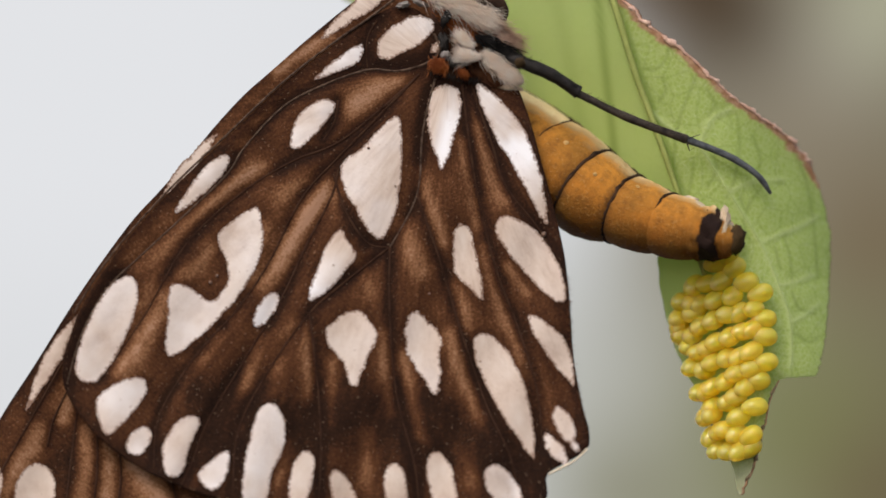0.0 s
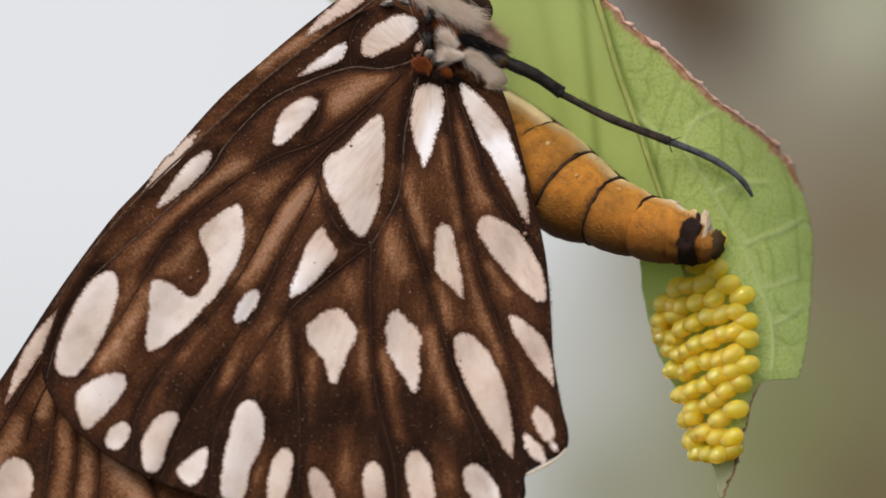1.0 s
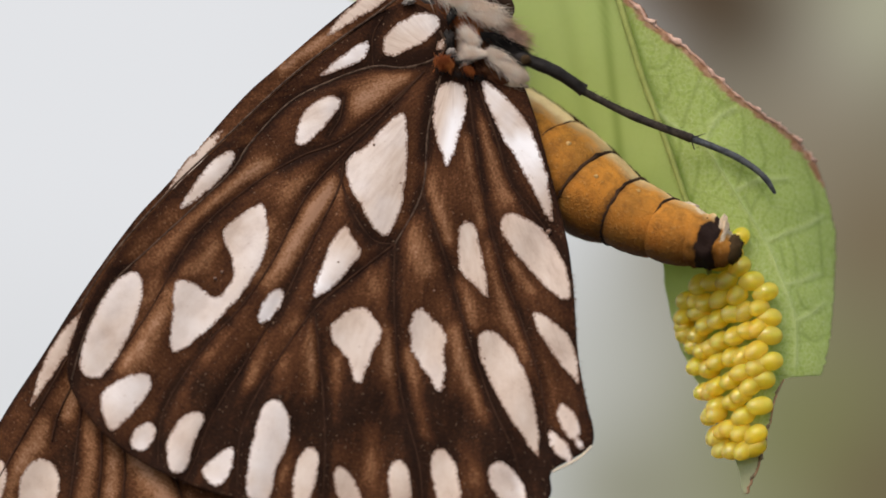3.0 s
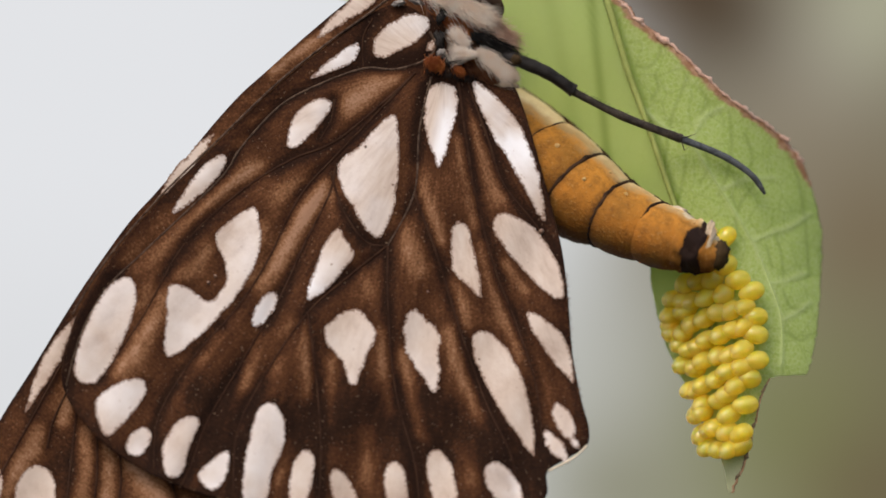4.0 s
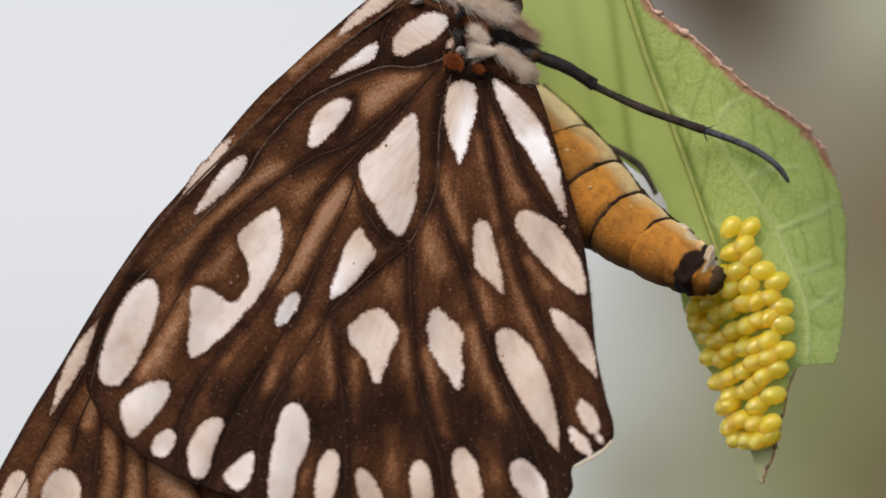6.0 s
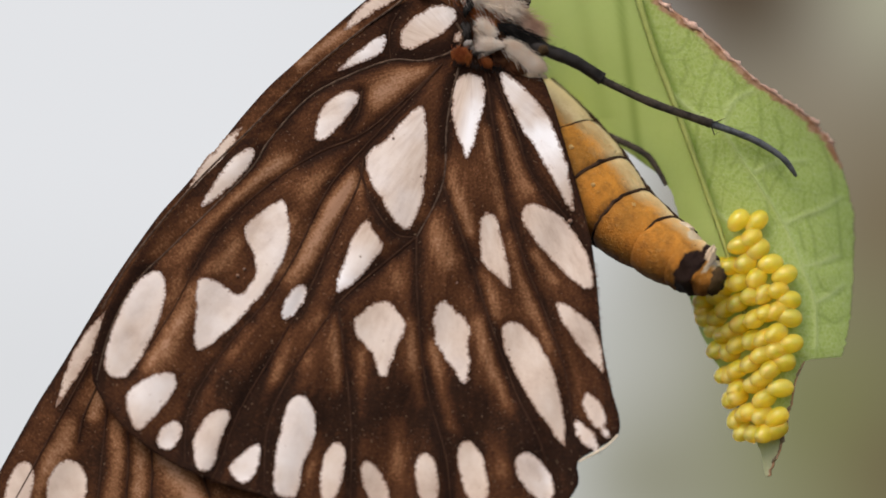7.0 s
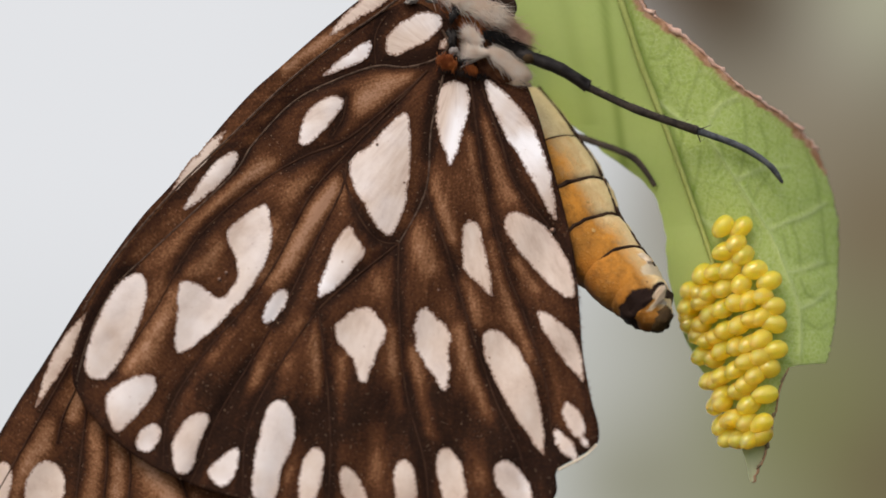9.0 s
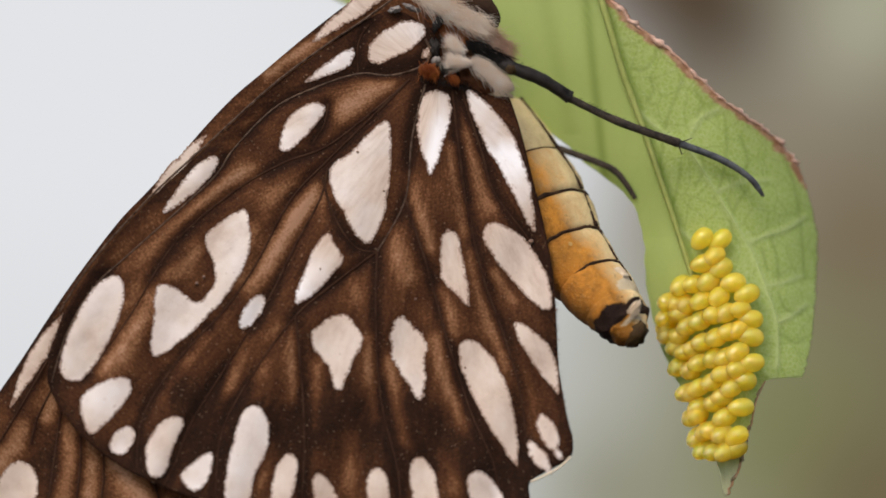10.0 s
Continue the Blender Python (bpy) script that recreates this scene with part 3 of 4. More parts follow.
def eggs():
    # the stalk of the cluster
    egg_row(426, 0, 14, 1266, 1300, roll=-32)
    egg_row(449, 0, 22, 1286, roll=-28)
    egg_row(470, -9, 20, 1269, 1299, roll=-25)
    # foremost eggs, seen from their side
    egg_row(502, 0, 20, 1321)
    egg_row(522, 0, 12, 1344, roll=-10)
    egg_row(563, 0, 8, 1355, roll=-6)
    egg_row(596, 0, 8, 1352, roll=-6)
    egg_row(637, 0, 8, 1353, roll=-6)
    egg_row(678, 0, 10, 1343, roll=-14)
    egg_row(721, 0, 10, 1338, roll=-16)
    egg_row(768, 0, 10, 1329, roll=-22)
    egg_row(796, 0, 14, 1326, roll=-32)
    # rows behind them, pointing more to the lens
    egg_row(505, 1, 36, 1228, 1251, 1277)
    egg_row(543, 11, 40, 1237, 1264, 1298)
    egg_row(566, 6, 40, 1260, 1287, 1309, 1331)
    egg_row(538, 2, 46, 1207, 1226)
    egg_row(559, 0, 46, 1203, 1229)
    egg_row(577, 3, 44, 1202, 1240)
    egg_row(595, 5, 46, 1207, 1225)
    egg_row(610, 0, 46, 1222)
    egg_row(603, 8, 38, 1266, 1290, 1314, 1330)
    egg_row(622, 8, 44, 1240, 1248)
    egg_row(643, 8, 40, 1262, 1286, 1306, 1329)
    egg_row(654, 2, 46, 1228, 1249)
    egg_row(690, 12, 38, 1261, 1284, 1304, 1327)
    egg_row(692, 1, 46, 1238, 1252)
    egg_row(724, 11, 38, 1262, 1286, 1302, 1321)
    egg_row(735, 4, 46, 1247, 1262)
    egg_row(758, 15, 36, 1284, 1308)
    egg_row(772, 4, 44, 1257, 1272, 1301)
    egg_row(801, -1, 34, 1268, 1291, 1308)


# ---- butterfly ----
HOME = at(860, 110, 3.0)

# veins of the hind wing: from the root outwards
VEINS = []


def course(*points):
    VEINS.append(spline(points, 8))


course((768, 60), (778, 88), (755, 112), (705, 126), (650, 124), (570, 152), (500, 190), (432, 262), (402, 308), (330, 378), (250, 452), (190, 510), (145, 590), (118, 680))
course((668, 36), (650, 70), (650, 122))
course((742, 132), (690, 180), (600, 252), (520, 285), (430, 340), (330, 432), (255, 560), (180, 668))
course((742, 132), (672, 205), (600, 278), (535, 350), (474, 468), (420, 548), (345, 632), (282, 735), (272, 830))
course((598, 178), (592, 215), (572, 248))
course((600, 290), (588, 345), (540, 440), (500, 525), (425, 650), (368, 745), (338, 822), (316, 866))
course((590, 308), (612, 375), (650, 430), (690, 438))
course((770, 140), (748, 235), (738, 345), (690, 438))
course((690, 438), (610, 500), (548, 555), (480, 650), (422, 760), (412, 880))
course((548, 555), (562, 680), (568, 800), (562, 925))
course((690, 438), (690, 560), (702, 700), (735, 830), (742, 940))
course((738, 345), (778, 460), (820, 600), (862, 720), (905, 815), (918, 910))
course((818, 150), (832, 260), (850, 370), (882, 490), (915, 575), (950, 690), (960, 790))
course((834, 150), (872, 260), (895, 330), (955, 408), (1003, 490))
HIND = spline(((838, 140), (905, 148), (932, 195), (962, 300), (988, 400), (1004, 490), (1010, 560), (1016, 640), (1030, 715), (1043, 765), (1038, 797),
               (1000, 820), (968, 842), (966, 885), (915, 935), (800, 955), (640, 950), (480, 915), (400, 888), (320, 862), (230, 818), (165, 765), (122, 705),
               (112, 650), (140, 555), (205, 450), (300, 340), (405, 240), (505, 146), (590, 80), (660, 30), (715, 10), (765, 36), (800, 70), (830, 112)), 7, True)
FORE = spline(((730, -60), (690, -36), (630, 0), (553, 62), (481, 125), (432, 168), (382, 222), (333, 281), (280, 341), (226, 401), (142, 518), (60, 648), (-4, 748),
               (-110, 940), (-140, 1060), (0, 1080), (180, 1020), (330, 960), (500, 860), (640, 620), (760, 300), (800, 60)), 7, True)
FORE_VEINS = [spline(q, 5) for q in (((112, 640), (42, 765), (-30, 890)), ((120, 690), (94, 745), (84, 790)), ((138, 720), (128, 800), (116, 900)),
                                     ((172, 772), (172, 830), (164, 910)), ((212, 800), (214, 850), (206, 920)), ((300, 850), (315, 890), (330, 940)))]
ROOT = (795, 120)
TAN = []        # tan streaks between the veins: line, half width, strength
DUSK = []       # darkest fields


def streak(half, strength, *points):
    TAN.append((spline(points, 5), half, strength))


def dusk(half, strength, *points):
    DUSK.append((spline(points, 5), half, strength))


def hind_streaks():
    """Where the brown is thin and tan, and where it is nearly black."""
    streak(20, 0.62, (235, 462), (330, 385), (400, 335), (462, 303))
    streak(23, 0.85, (455, 500), (510, 430), (552, 375), (590, 335))
    streak(15, 0.4, (405, 560), (455, 500))
    streak(22, 0.65, (625, 190), (662, 162), (702, 142))
    streak(15, 0.45, (712, 158), (742, 138))
    streak(27, 0.75, (282, 522), (248, 585), (212, 645))
    streak(11, 0.4, (470, 400), (466, 440))
    streak(13, 0.45, (340, 640), (312, 700))
    streak(14, 0.45, (385, 590), (352, 640))
    streak(12, 0.5, (458, 590), (432, 690))
    streak(14, 0.55, (520, 575), (480, 660))
    streak(12, 0.55, (545, 580), (546, 700))
    streak(10, 0.4, (590, 640), (584, 745))
    streak(12, 0.6, (678, 590), (684, 660), (698, 730))
    streak(12, 0.6, (716, 630), (728, 700), (742, 770))
    streak(14, 0.52, (796, 590), (812, 660), (845, 735))
    streak(14, 0.55, (806, 510), (826, 575))
    streak(17, 0.5, (712, 400), (726, 440), (742, 480))
    streak(13, 0.65, (742, 305), (762, 370), (782, 430))
    streak(10, 0.55, (820, 250), (834, 330), (846, 400))
    streak(12, 0.5, (858, 440), (874, 510), (905, 590), (928, 640))
    streak(15, 0.36, (935, 650), (958, 700), (966, 755))
    streak(17, 0.5, (848, 225), (868, 290), (888, 350))
    streak(9, 0.45, (898, 470), (932, 520))
    streak(13, 0.4, (650, 770), (645, 860))
    streak(18, 0.36, (818, 800), (834, 855))
    streak(11, 0.35, (350, 775), (345, 800))
    streak(10, 0.35, (505, 790), (492, 860))
    streak(9, 0.55, (428, 256), (440, 247))
    streak(7, 0.5, (450, 220), (480, 197))
    streak(16, 0.35, (500, 345), (545, 320))
    streak(13, 0.4, (372, 440), (350, 470), (320, 490))
    streak(12, 0.35, (640, 470), (655, 520))
    dusk(58, 0.48, (390, 770), (560, 750), (700, 755), (860, 800), (930, 840))
    dusk(42, 0.45, (600, 725), (690, 720), (775, 725), (800, 770))
    dusk(40, 0.4, (335, 690), (400, 705), (390, 770))
    dusk(32, 0.35, (875, 770), (930, 830), (960, 800))
    dusk(28, 0.15, (470, 260), (560, 300))
    dusk(11, 0.3, (816, 150), (832, 260), (846, 340))
    dusk(11, 0.3, (748, 150), (738, 250), (735, 340))
    dusk(10, 0.3, (836, 152), (880, 275), (902, 335))
    dusk(12, 0.35, (672, 114), (722, 112), (768, 82))


def fore_streaks():
    streak(10, 0.7, (488, 126), (530, 95), (580, 62))
    streak(8, 0.35, (300, 350), (385, 245))
    streak(14, 0.7, (122, 692), (108, 742))
    streak(22, 0.55, (70, 770), (20, 850), (-20, 930))
    streak(14, 0.5, (150, 762), (152, 830), (140, 900))
    streak(14, 0.6, (192, 780), (192, 840), (184, 900))
    streak(26, 0.7, (232, 812), (262, 860), (300, 910))
    dusk(26, 0.3, (100, 775), (120, 830))


def wing_depth(pts, back=0.0):
    """Relief of a wing: slack between its veins, in gentle folds."""
    gap = gap_to(VEINS, pts)
    fold = 0.15 * np.sin(pts[:, 0] * 0.012 + 1.0) * np.sin(pts[:, 1] * 0.008) + 0.10 * np.sin(pts[:, 0] * 0.045 + pts[:, 1] * 0.02)
    root = np.hypot(pts[:, 0] - 800, pts[:, 1] - 120)
    return back + 0.8 - 0.0029 * (pts[:, 1] - 120) + fold * np.clip(root / 300, 0, 1) + 0.12 * np.exp(-(gap / 14) ** 2)


def spot_outline(start, end, half, peak=0.5, first=2.0, last=2.0, bow=0.0):
    """A lens- or drop-shaped patch from start to end: first and last give how blunt its ends are (1 a point, 2 round)."""
    a, b = np.array(start, float), np.array(end, float)
    way = b - a
    length = np.hypot(*way)
    way = way / length
    side = np.array((-way[1], way[0]))
    s = 0.5 - 0.5 * np.cos(np.linspace(0, math.pi, 44))
    x = np.where(s < peak, (peak - s) / peak, (s - peak) / (1 - peak))
    e = np.where(s < peak, first, last)
    w = half * np.clip(1 - x ** e, 0, 1) ** (1 / np.maximum(e, 1.0))
    mid = a + np.outer(s * length, way) + np.outer(bow * np.sin(math.pi * s), side)
    return np.concatenate([mid + w[:, None] * side, (mid - w[:, None] * side)[-2:0:-1]])


def ragged(outline, amount, seed):
    """An outline with an evenly stepped, frayed edge."""
    loop = np.concatenate([outline, outline[:1]])
    run = np.concatenate([[0], np.cumsum(np.hypot(*np.diff(loop, axis=0).T))])
    n = max(int(run[-1] / 2.4), 16)
    s = np.linspace(0, run[-1], n, endpoint=False)
    pts = np.stack([np.interp(s, run, loop[:, 0]), np.interp(s, run, loop[:, 1])], 1)
    out = []
    for i, q in enumerate(pts):
        t = pts[(i + 2) % n] - pts[i - 2]
        t = t / (np.hypot(*t) + 1e-9)
        k = noise.noise(Vector((q[0] * 0.045, q[1] * 0.045, seed))) * 1.2 + 0.8 * noise.noise(Vector((q[0] * 0.17, q[1] * 0.17, seed + 5))) + rng.uniform(-0.4, 0.4)
        out.append(q + amount * k * np.array((-t[1], t[0])))
    return np.array(out)


PAINTED_GLEAM = {0: 0.8, 1: 0.7, 2: 0.6, 4: 0.75, 5: 0.85, 6: 0.6, 8: 0.9, 9: 0.7, 12: 0.8, 14: 0.7, 3: 0.4, 7: 0.4, 10: 0.4, 11: 0.5, 13: 0.3, 15: 0.5, 16: 0.4, 18: 0.2, 19: 0.25, 24: 0.7, 25: 0.8, 29: 1.0, 26: 0.8}      # how much white highlight is painted into a patch's colour
GLEAM = {0: (700, 90, 745, 55), 4: (776, 200, 796, 205), 5: (945, 360, 920, 300), 8: (585, 440, 565, 510)}      # from where to where the painted gleam sets in
SPOTS = []


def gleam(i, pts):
    """How much white gleam is painted into a patch's colour, from place to place."""
    full = PAINTED_GLEAM.get(i, 0.05)
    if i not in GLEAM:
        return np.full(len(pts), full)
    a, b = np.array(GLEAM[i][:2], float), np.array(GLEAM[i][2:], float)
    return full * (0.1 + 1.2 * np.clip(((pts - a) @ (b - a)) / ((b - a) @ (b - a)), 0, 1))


def spot(wing, *shape, fray=2.0, **more):
    SPOTS.append((wing, spot_outline(*shape, **more), fray))


def blotch(wing, *points, fray=2.0):
    SPOTS.append((wing, spline(points, 8, True), fray))


def spots():
    """The pale patches, in rows from the root to the margin."""
    blotch("hind", (668, 98), (672, 68), (700, 42), (738, 28), (764, 36), (768, 54), (742, 78), (712, 96), (688, 105))
    blotch("hind", (638, 78), (642, 92), (632, 112), (598, 128), (556, 142), (578, 118), (612, 92))
    blotch("hind", (560, 179), (586, 178), (592, 194), (570, 226), (535, 258), (516, 262), (514, 246), (528, 204))
    blotch("hind", (703, 206), (640, 262), (602, 300), (625, 365), (668, 424), (697, 385), (711, 300))
    blotch("hind", (760, 168), (788, 151), (811, 160), (815, 195), (802, 250), (786, 296), (774, 288), (758, 228), fray=3.0)
    spot("hind", (845, 148), (968, 396), 25, 0.4, 1.7, 1.5, bow=-13, fray=2.5)
    spot("hind", (404, 275), (310, 378), 17, 0.4, 2.2, 1.4)
    blotch("hind", (455, 368), (418, 385), (384, 420), (400, 465), (402, 500), (372, 533), (340, 510), (302, 505), (296, 560), (296, 630), (345, 605), (405, 545), (445, 490), (465, 440), (465, 405))
    blotch("hind", (600, 407), (575, 440), (545, 530), (580, 515), (612, 480), (630, 455), (616, 425))
    spot("hind", (490, 518), (452, 578), 16, 0.45, 2.2, 1.8)
    spot("hind", (232, 490), (147, 676), 36, 0.5, 2.2, 2.4)
    blotch("hind", (255, 672), (222, 670), (180, 695), (169, 725), (186, 770), (215, 752), (258, 700))
    spot("hind", (262, 756), (232, 804), 19, 0.55, 2.0, 2.4)
    blotch("hind", (340, 735), (305, 755), (286, 800), (296, 842), (322, 838), (336, 790), (354, 750))
    blotch("hind", (402, 797), (375, 812), (350, 845), (376, 868), (398, 850), (408, 815))
    blotch("hind", (476, 714), (456, 728), (444, 765), (432, 820), (430, 885), (468, 892), (482, 840), (504, 785), (503, 745), (492, 722))
    spot("hind", (544, 798), (520, 908), 21, 0.45, 2.2, 2.0)
    spot("hind", (590, 832), (626, 920), 20, 0.5, 2.0, 2.0)
    blotch("hind", (632, 549), (600, 560), (577, 585), (580, 612), (597, 630), (608, 648), (619, 680), (634, 682), (644, 650), (651, 628), (667, 600), (655, 566), fray=2.5)
    blotch("hind", (737, 550), (722, 568), (715, 600), (735, 650), (765, 692), (776, 690), (779, 640), (778, 590), (760, 572), fray=4.0)
    blotch("hind", (814, 395), (802, 425), (804, 480), (830, 510), (856, 533), (850, 480), (835, 415), fray=2.5)
    spot("hind", (882, 385), (998, 534), 32, 0.45, 2.2, 1.8, bow=-7)
    spot("hind", (848, 590), (946, 814), 33, 0.40, 2.2, 1.35, bow=-6)
    spot("hind", (936, 558), (1016, 684), 21, 0.5, 1.7, 1.3, bow=-9)
    spot("hind", (984, 720), (1014, 785), 17, 0.45, 2.0, 1.7, fray=3.0)
    spot("hind", (964, 768), (1006, 826), 14, 0.5, 2.0, 1.4, fray=3.5)
    spot("hind", (1010, 778), (1026, 800), 7, 0.5, 1.6, 1.6, fray=2.5)
    spot("hind", (694, 820), (706, 912), 22, 0.5, 2.2, 2.0)
    spot("hind", (770, 798), (794, 915), 25, 0.5, 2.2, 2.0)
    spot("hind", (866, 825), (918, 908), 26, 0.5, 2.2, 2.0)
    spot("hind", (780, 72), (762, 96), 7, 0.5, 1.6, 1.6, fray=3.5)
    spot("fore", (386, 236), (284, 350), 13, 0.5, 1.4, 1.3, fray=3.5)
    spot("fore", (712, -38), (566, 70), 16, 0.4, 2.0, 1.3, bow=3, fray=3.0)
    spot("fore", (138, 556), (46, 726), 15, 0.45, 1.3, 1.3, bow=3)
    spot("fore", (70, 820), (52, 930), 36, 0.5, 2.2, 2.0)
    spot("fore", (-6, 822), (-40, 920), 24, 0.5, 2.0, 2.0)


def polar(pts):
    """Angle and distance from the root, along which the scales lie."""
    return {"ray": np.arctan2(pts[:, 1] - ROOT[1], pts[:, 0] - ROOT[0]), "run": np.hypot(pts[:, 0] - ROOT[0], pts[:, 1] - ROOT[1])}


def wing(name, outline, kind, back, parent, label):
    pts, faces = patch(outline, 6.0)
    vein = gap_to(VEINS, pts)
    rim = gap_to([np.concatenate([outline, outline[:1]])], pts)
    u, v = pts.T
    TAN.clear(), DUSK.clear()
    (hind_streaks if kind == "hind" else fore_streaks)()
    thin, deep = np.zeros(len(pts)), np.zeros(len(pts))
    for line, half, strength in TAN:
        thin = np.maximum(thin, strength * np.exp(-(gap_to([line], pts) / half) ** 2 * 0.8))
    for line, half, strength in DUSK:
        deep = np.maximum(deep, strength * np.exp(-(gap_to([line], pts) / half) ** 2))
    pale = gap_to([np.concatenate([o, o[:1]]) for w, o, _ in SPOTS if w == kind], pts)
    dark = 0.75 - 0.06 * np.clip((500 - v) / 200, 0, 1) - 0.95 * thin + deep + 0.16 * np.exp(-(pale / 13) ** 2)
    if kind == "hind":
        root = np.exp(-(((u - 805) / 55) ** 2 + ((v - 128) / 34) ** 2)) + 0.8 * np.exp(-(((u - 722) / 66) ** 2 + ((v - 108) / 18) ** 2))
        dark += 0.58 * np.exp(-(vein / 12) ** 2) + 0.35 * np.exp(-(rim / 19) ** 2) + 0.4 * np.clip(root, 0, 1)
    else:
        dark += 0.35 * np.exp(-(gap_to(FORE_VEINS, pts) / 8) ** 2) + 0.4 * np.exp(-(rim / 6) ** 2)
    dark = np.clip(dark, 0.0, 1.3)
    d = wing_depth(pts, back)
    ob = part(name, ([at(q[0], q[1], e) for q, e in zip(pts, d)], faces, {"pigment": dark, **polar(pts)}), WING, parent, label)
    thick = ob.modifiers.new("thickness", "SOLIDIFY")
    thick.thickness, thick.offset = 0.00008, -1
    for i, (w, o, fray) in enumerate(SPOTS):
        if w == kind:
            o = ragged(o, fray, i * 3.7)
            q, f = patch(o, 5.0)
            e = wing_depth(q, back) - 0.035
            rim = np.clip(gap_to([np.concatenate([o, o[:1]])], q) / 11, 0, 1)
            part("wing_spot", ([at(a[0], a[1], b) for a, b in zip(q, e)], f, {"rim": rim, "painted_gleam": gleam(i, q), **polar(q)}), SPOT, ob, "pinkish white pearly patch")
    return ob


def hind_veins(parent):
    for i, line in enumerate(VEINS):
        e = wing_depth(line) + 0.01
        n = len(line)
        r = [0.00007 * (1 - 0.45 * k / n) * (1 + 0.25 * noise.noise(Vector((k * 0.9, i, 3)))) for k in range(n)]
        part("vein", tube([at(q[0], q[1], b) for q, b in zip(line, e)], r, 6), PALE_VEIN if i in (0, 7) else VEIN, parent)


def tuft(name, material, parent, start, end, spread, length, lean, count, depth, label="", thick=1.0):
    """A tuft of fine hairs rooted along a line; length in sheet units, lean in degrees down from the right."""
    verts, faces = [], []
    for _ in range(count):
        s = rng.random()
        u = start[0] + (end[0] - start[0]) * s + rng.gauss(0, spread)
        v = start[1] + (end[1] - start[1]) * s + rng.gauss(0, spread)
        a = radians(lean + rng.gauss(0, 13))
        r = length * rng.uniform(0.55, 1.15)
        d = depth + rng.uniform(-0.25, 0.25)
        w = thick * rng.uniform(0.6, 1.1)
        n0 = len(verts)
        bend = rng.uniform(-0.25, 0.25)
        for j, (f, wide) in enumerate(((0, 1), (0.5, 0.8), (1, 0.15))):
            b = a + bend * f
            cu, cv, cd = u + r * f * math.cos(b), v + r * f * math.sin(b), d - 0.35 * f + 0.45 * f * f
            for k in range(3):
                t = math.tau * k / 3
                verts.append(at(cu - math.sin(b) * w * wide * math.cos(t), cv + math.cos(b) * w * wide * math.cos(t), cd + w * wide * math.sin(t) / 36))
        for j in range(2):
            faces += [(n0 + j * 3 + k, n0 + j * 3 + (k + 1) % 3, n0 + j * 3 + 3 + (k + 1) % 3, n0 + j * 3 + 3 + k) for k in range(3)]
    return part(name, (verts, faces), material, parent, label)


def bristles(ringed, way, middle, parent):
    """Short dark bristles that lie over a joint like a comb."""
    verts, faces = [], []
    for k in range(len(ringed)):
        for _ in range(3):
            s = rng.random()
            q = ringed[k].lerp(ringed[(k + 1) % len(ringed)], s)
            out = (q - middle).normalized()
            tip = q + way * rng.uniform(0.03, 0.14) * 0.001 + out * 0.00004
            n = len(verts)
            side = way.cross(out) * rng.uniform(0.00002, 0.00004)
            verts += [q + side, q - side, q + out * 0.00005, tip]
            faces += [(n, n + 1, n + 3), (n + 1, n + 2, n + 3), (n + 2, n, n + 3)]
    return part("joint_bristles", (verts, faces), BLACK_HAIR, parent)


JOINTS = (12, 24, 36, 48, 60, 72, 84, 96)
BEND = (0.0, 0.03, 0.12, 0.10, 0.18, 0.08, 0.0)       # how far each ring turns on the one before it, as a share of the swing
BELLY_ROOT = (897, 165, 4.8)


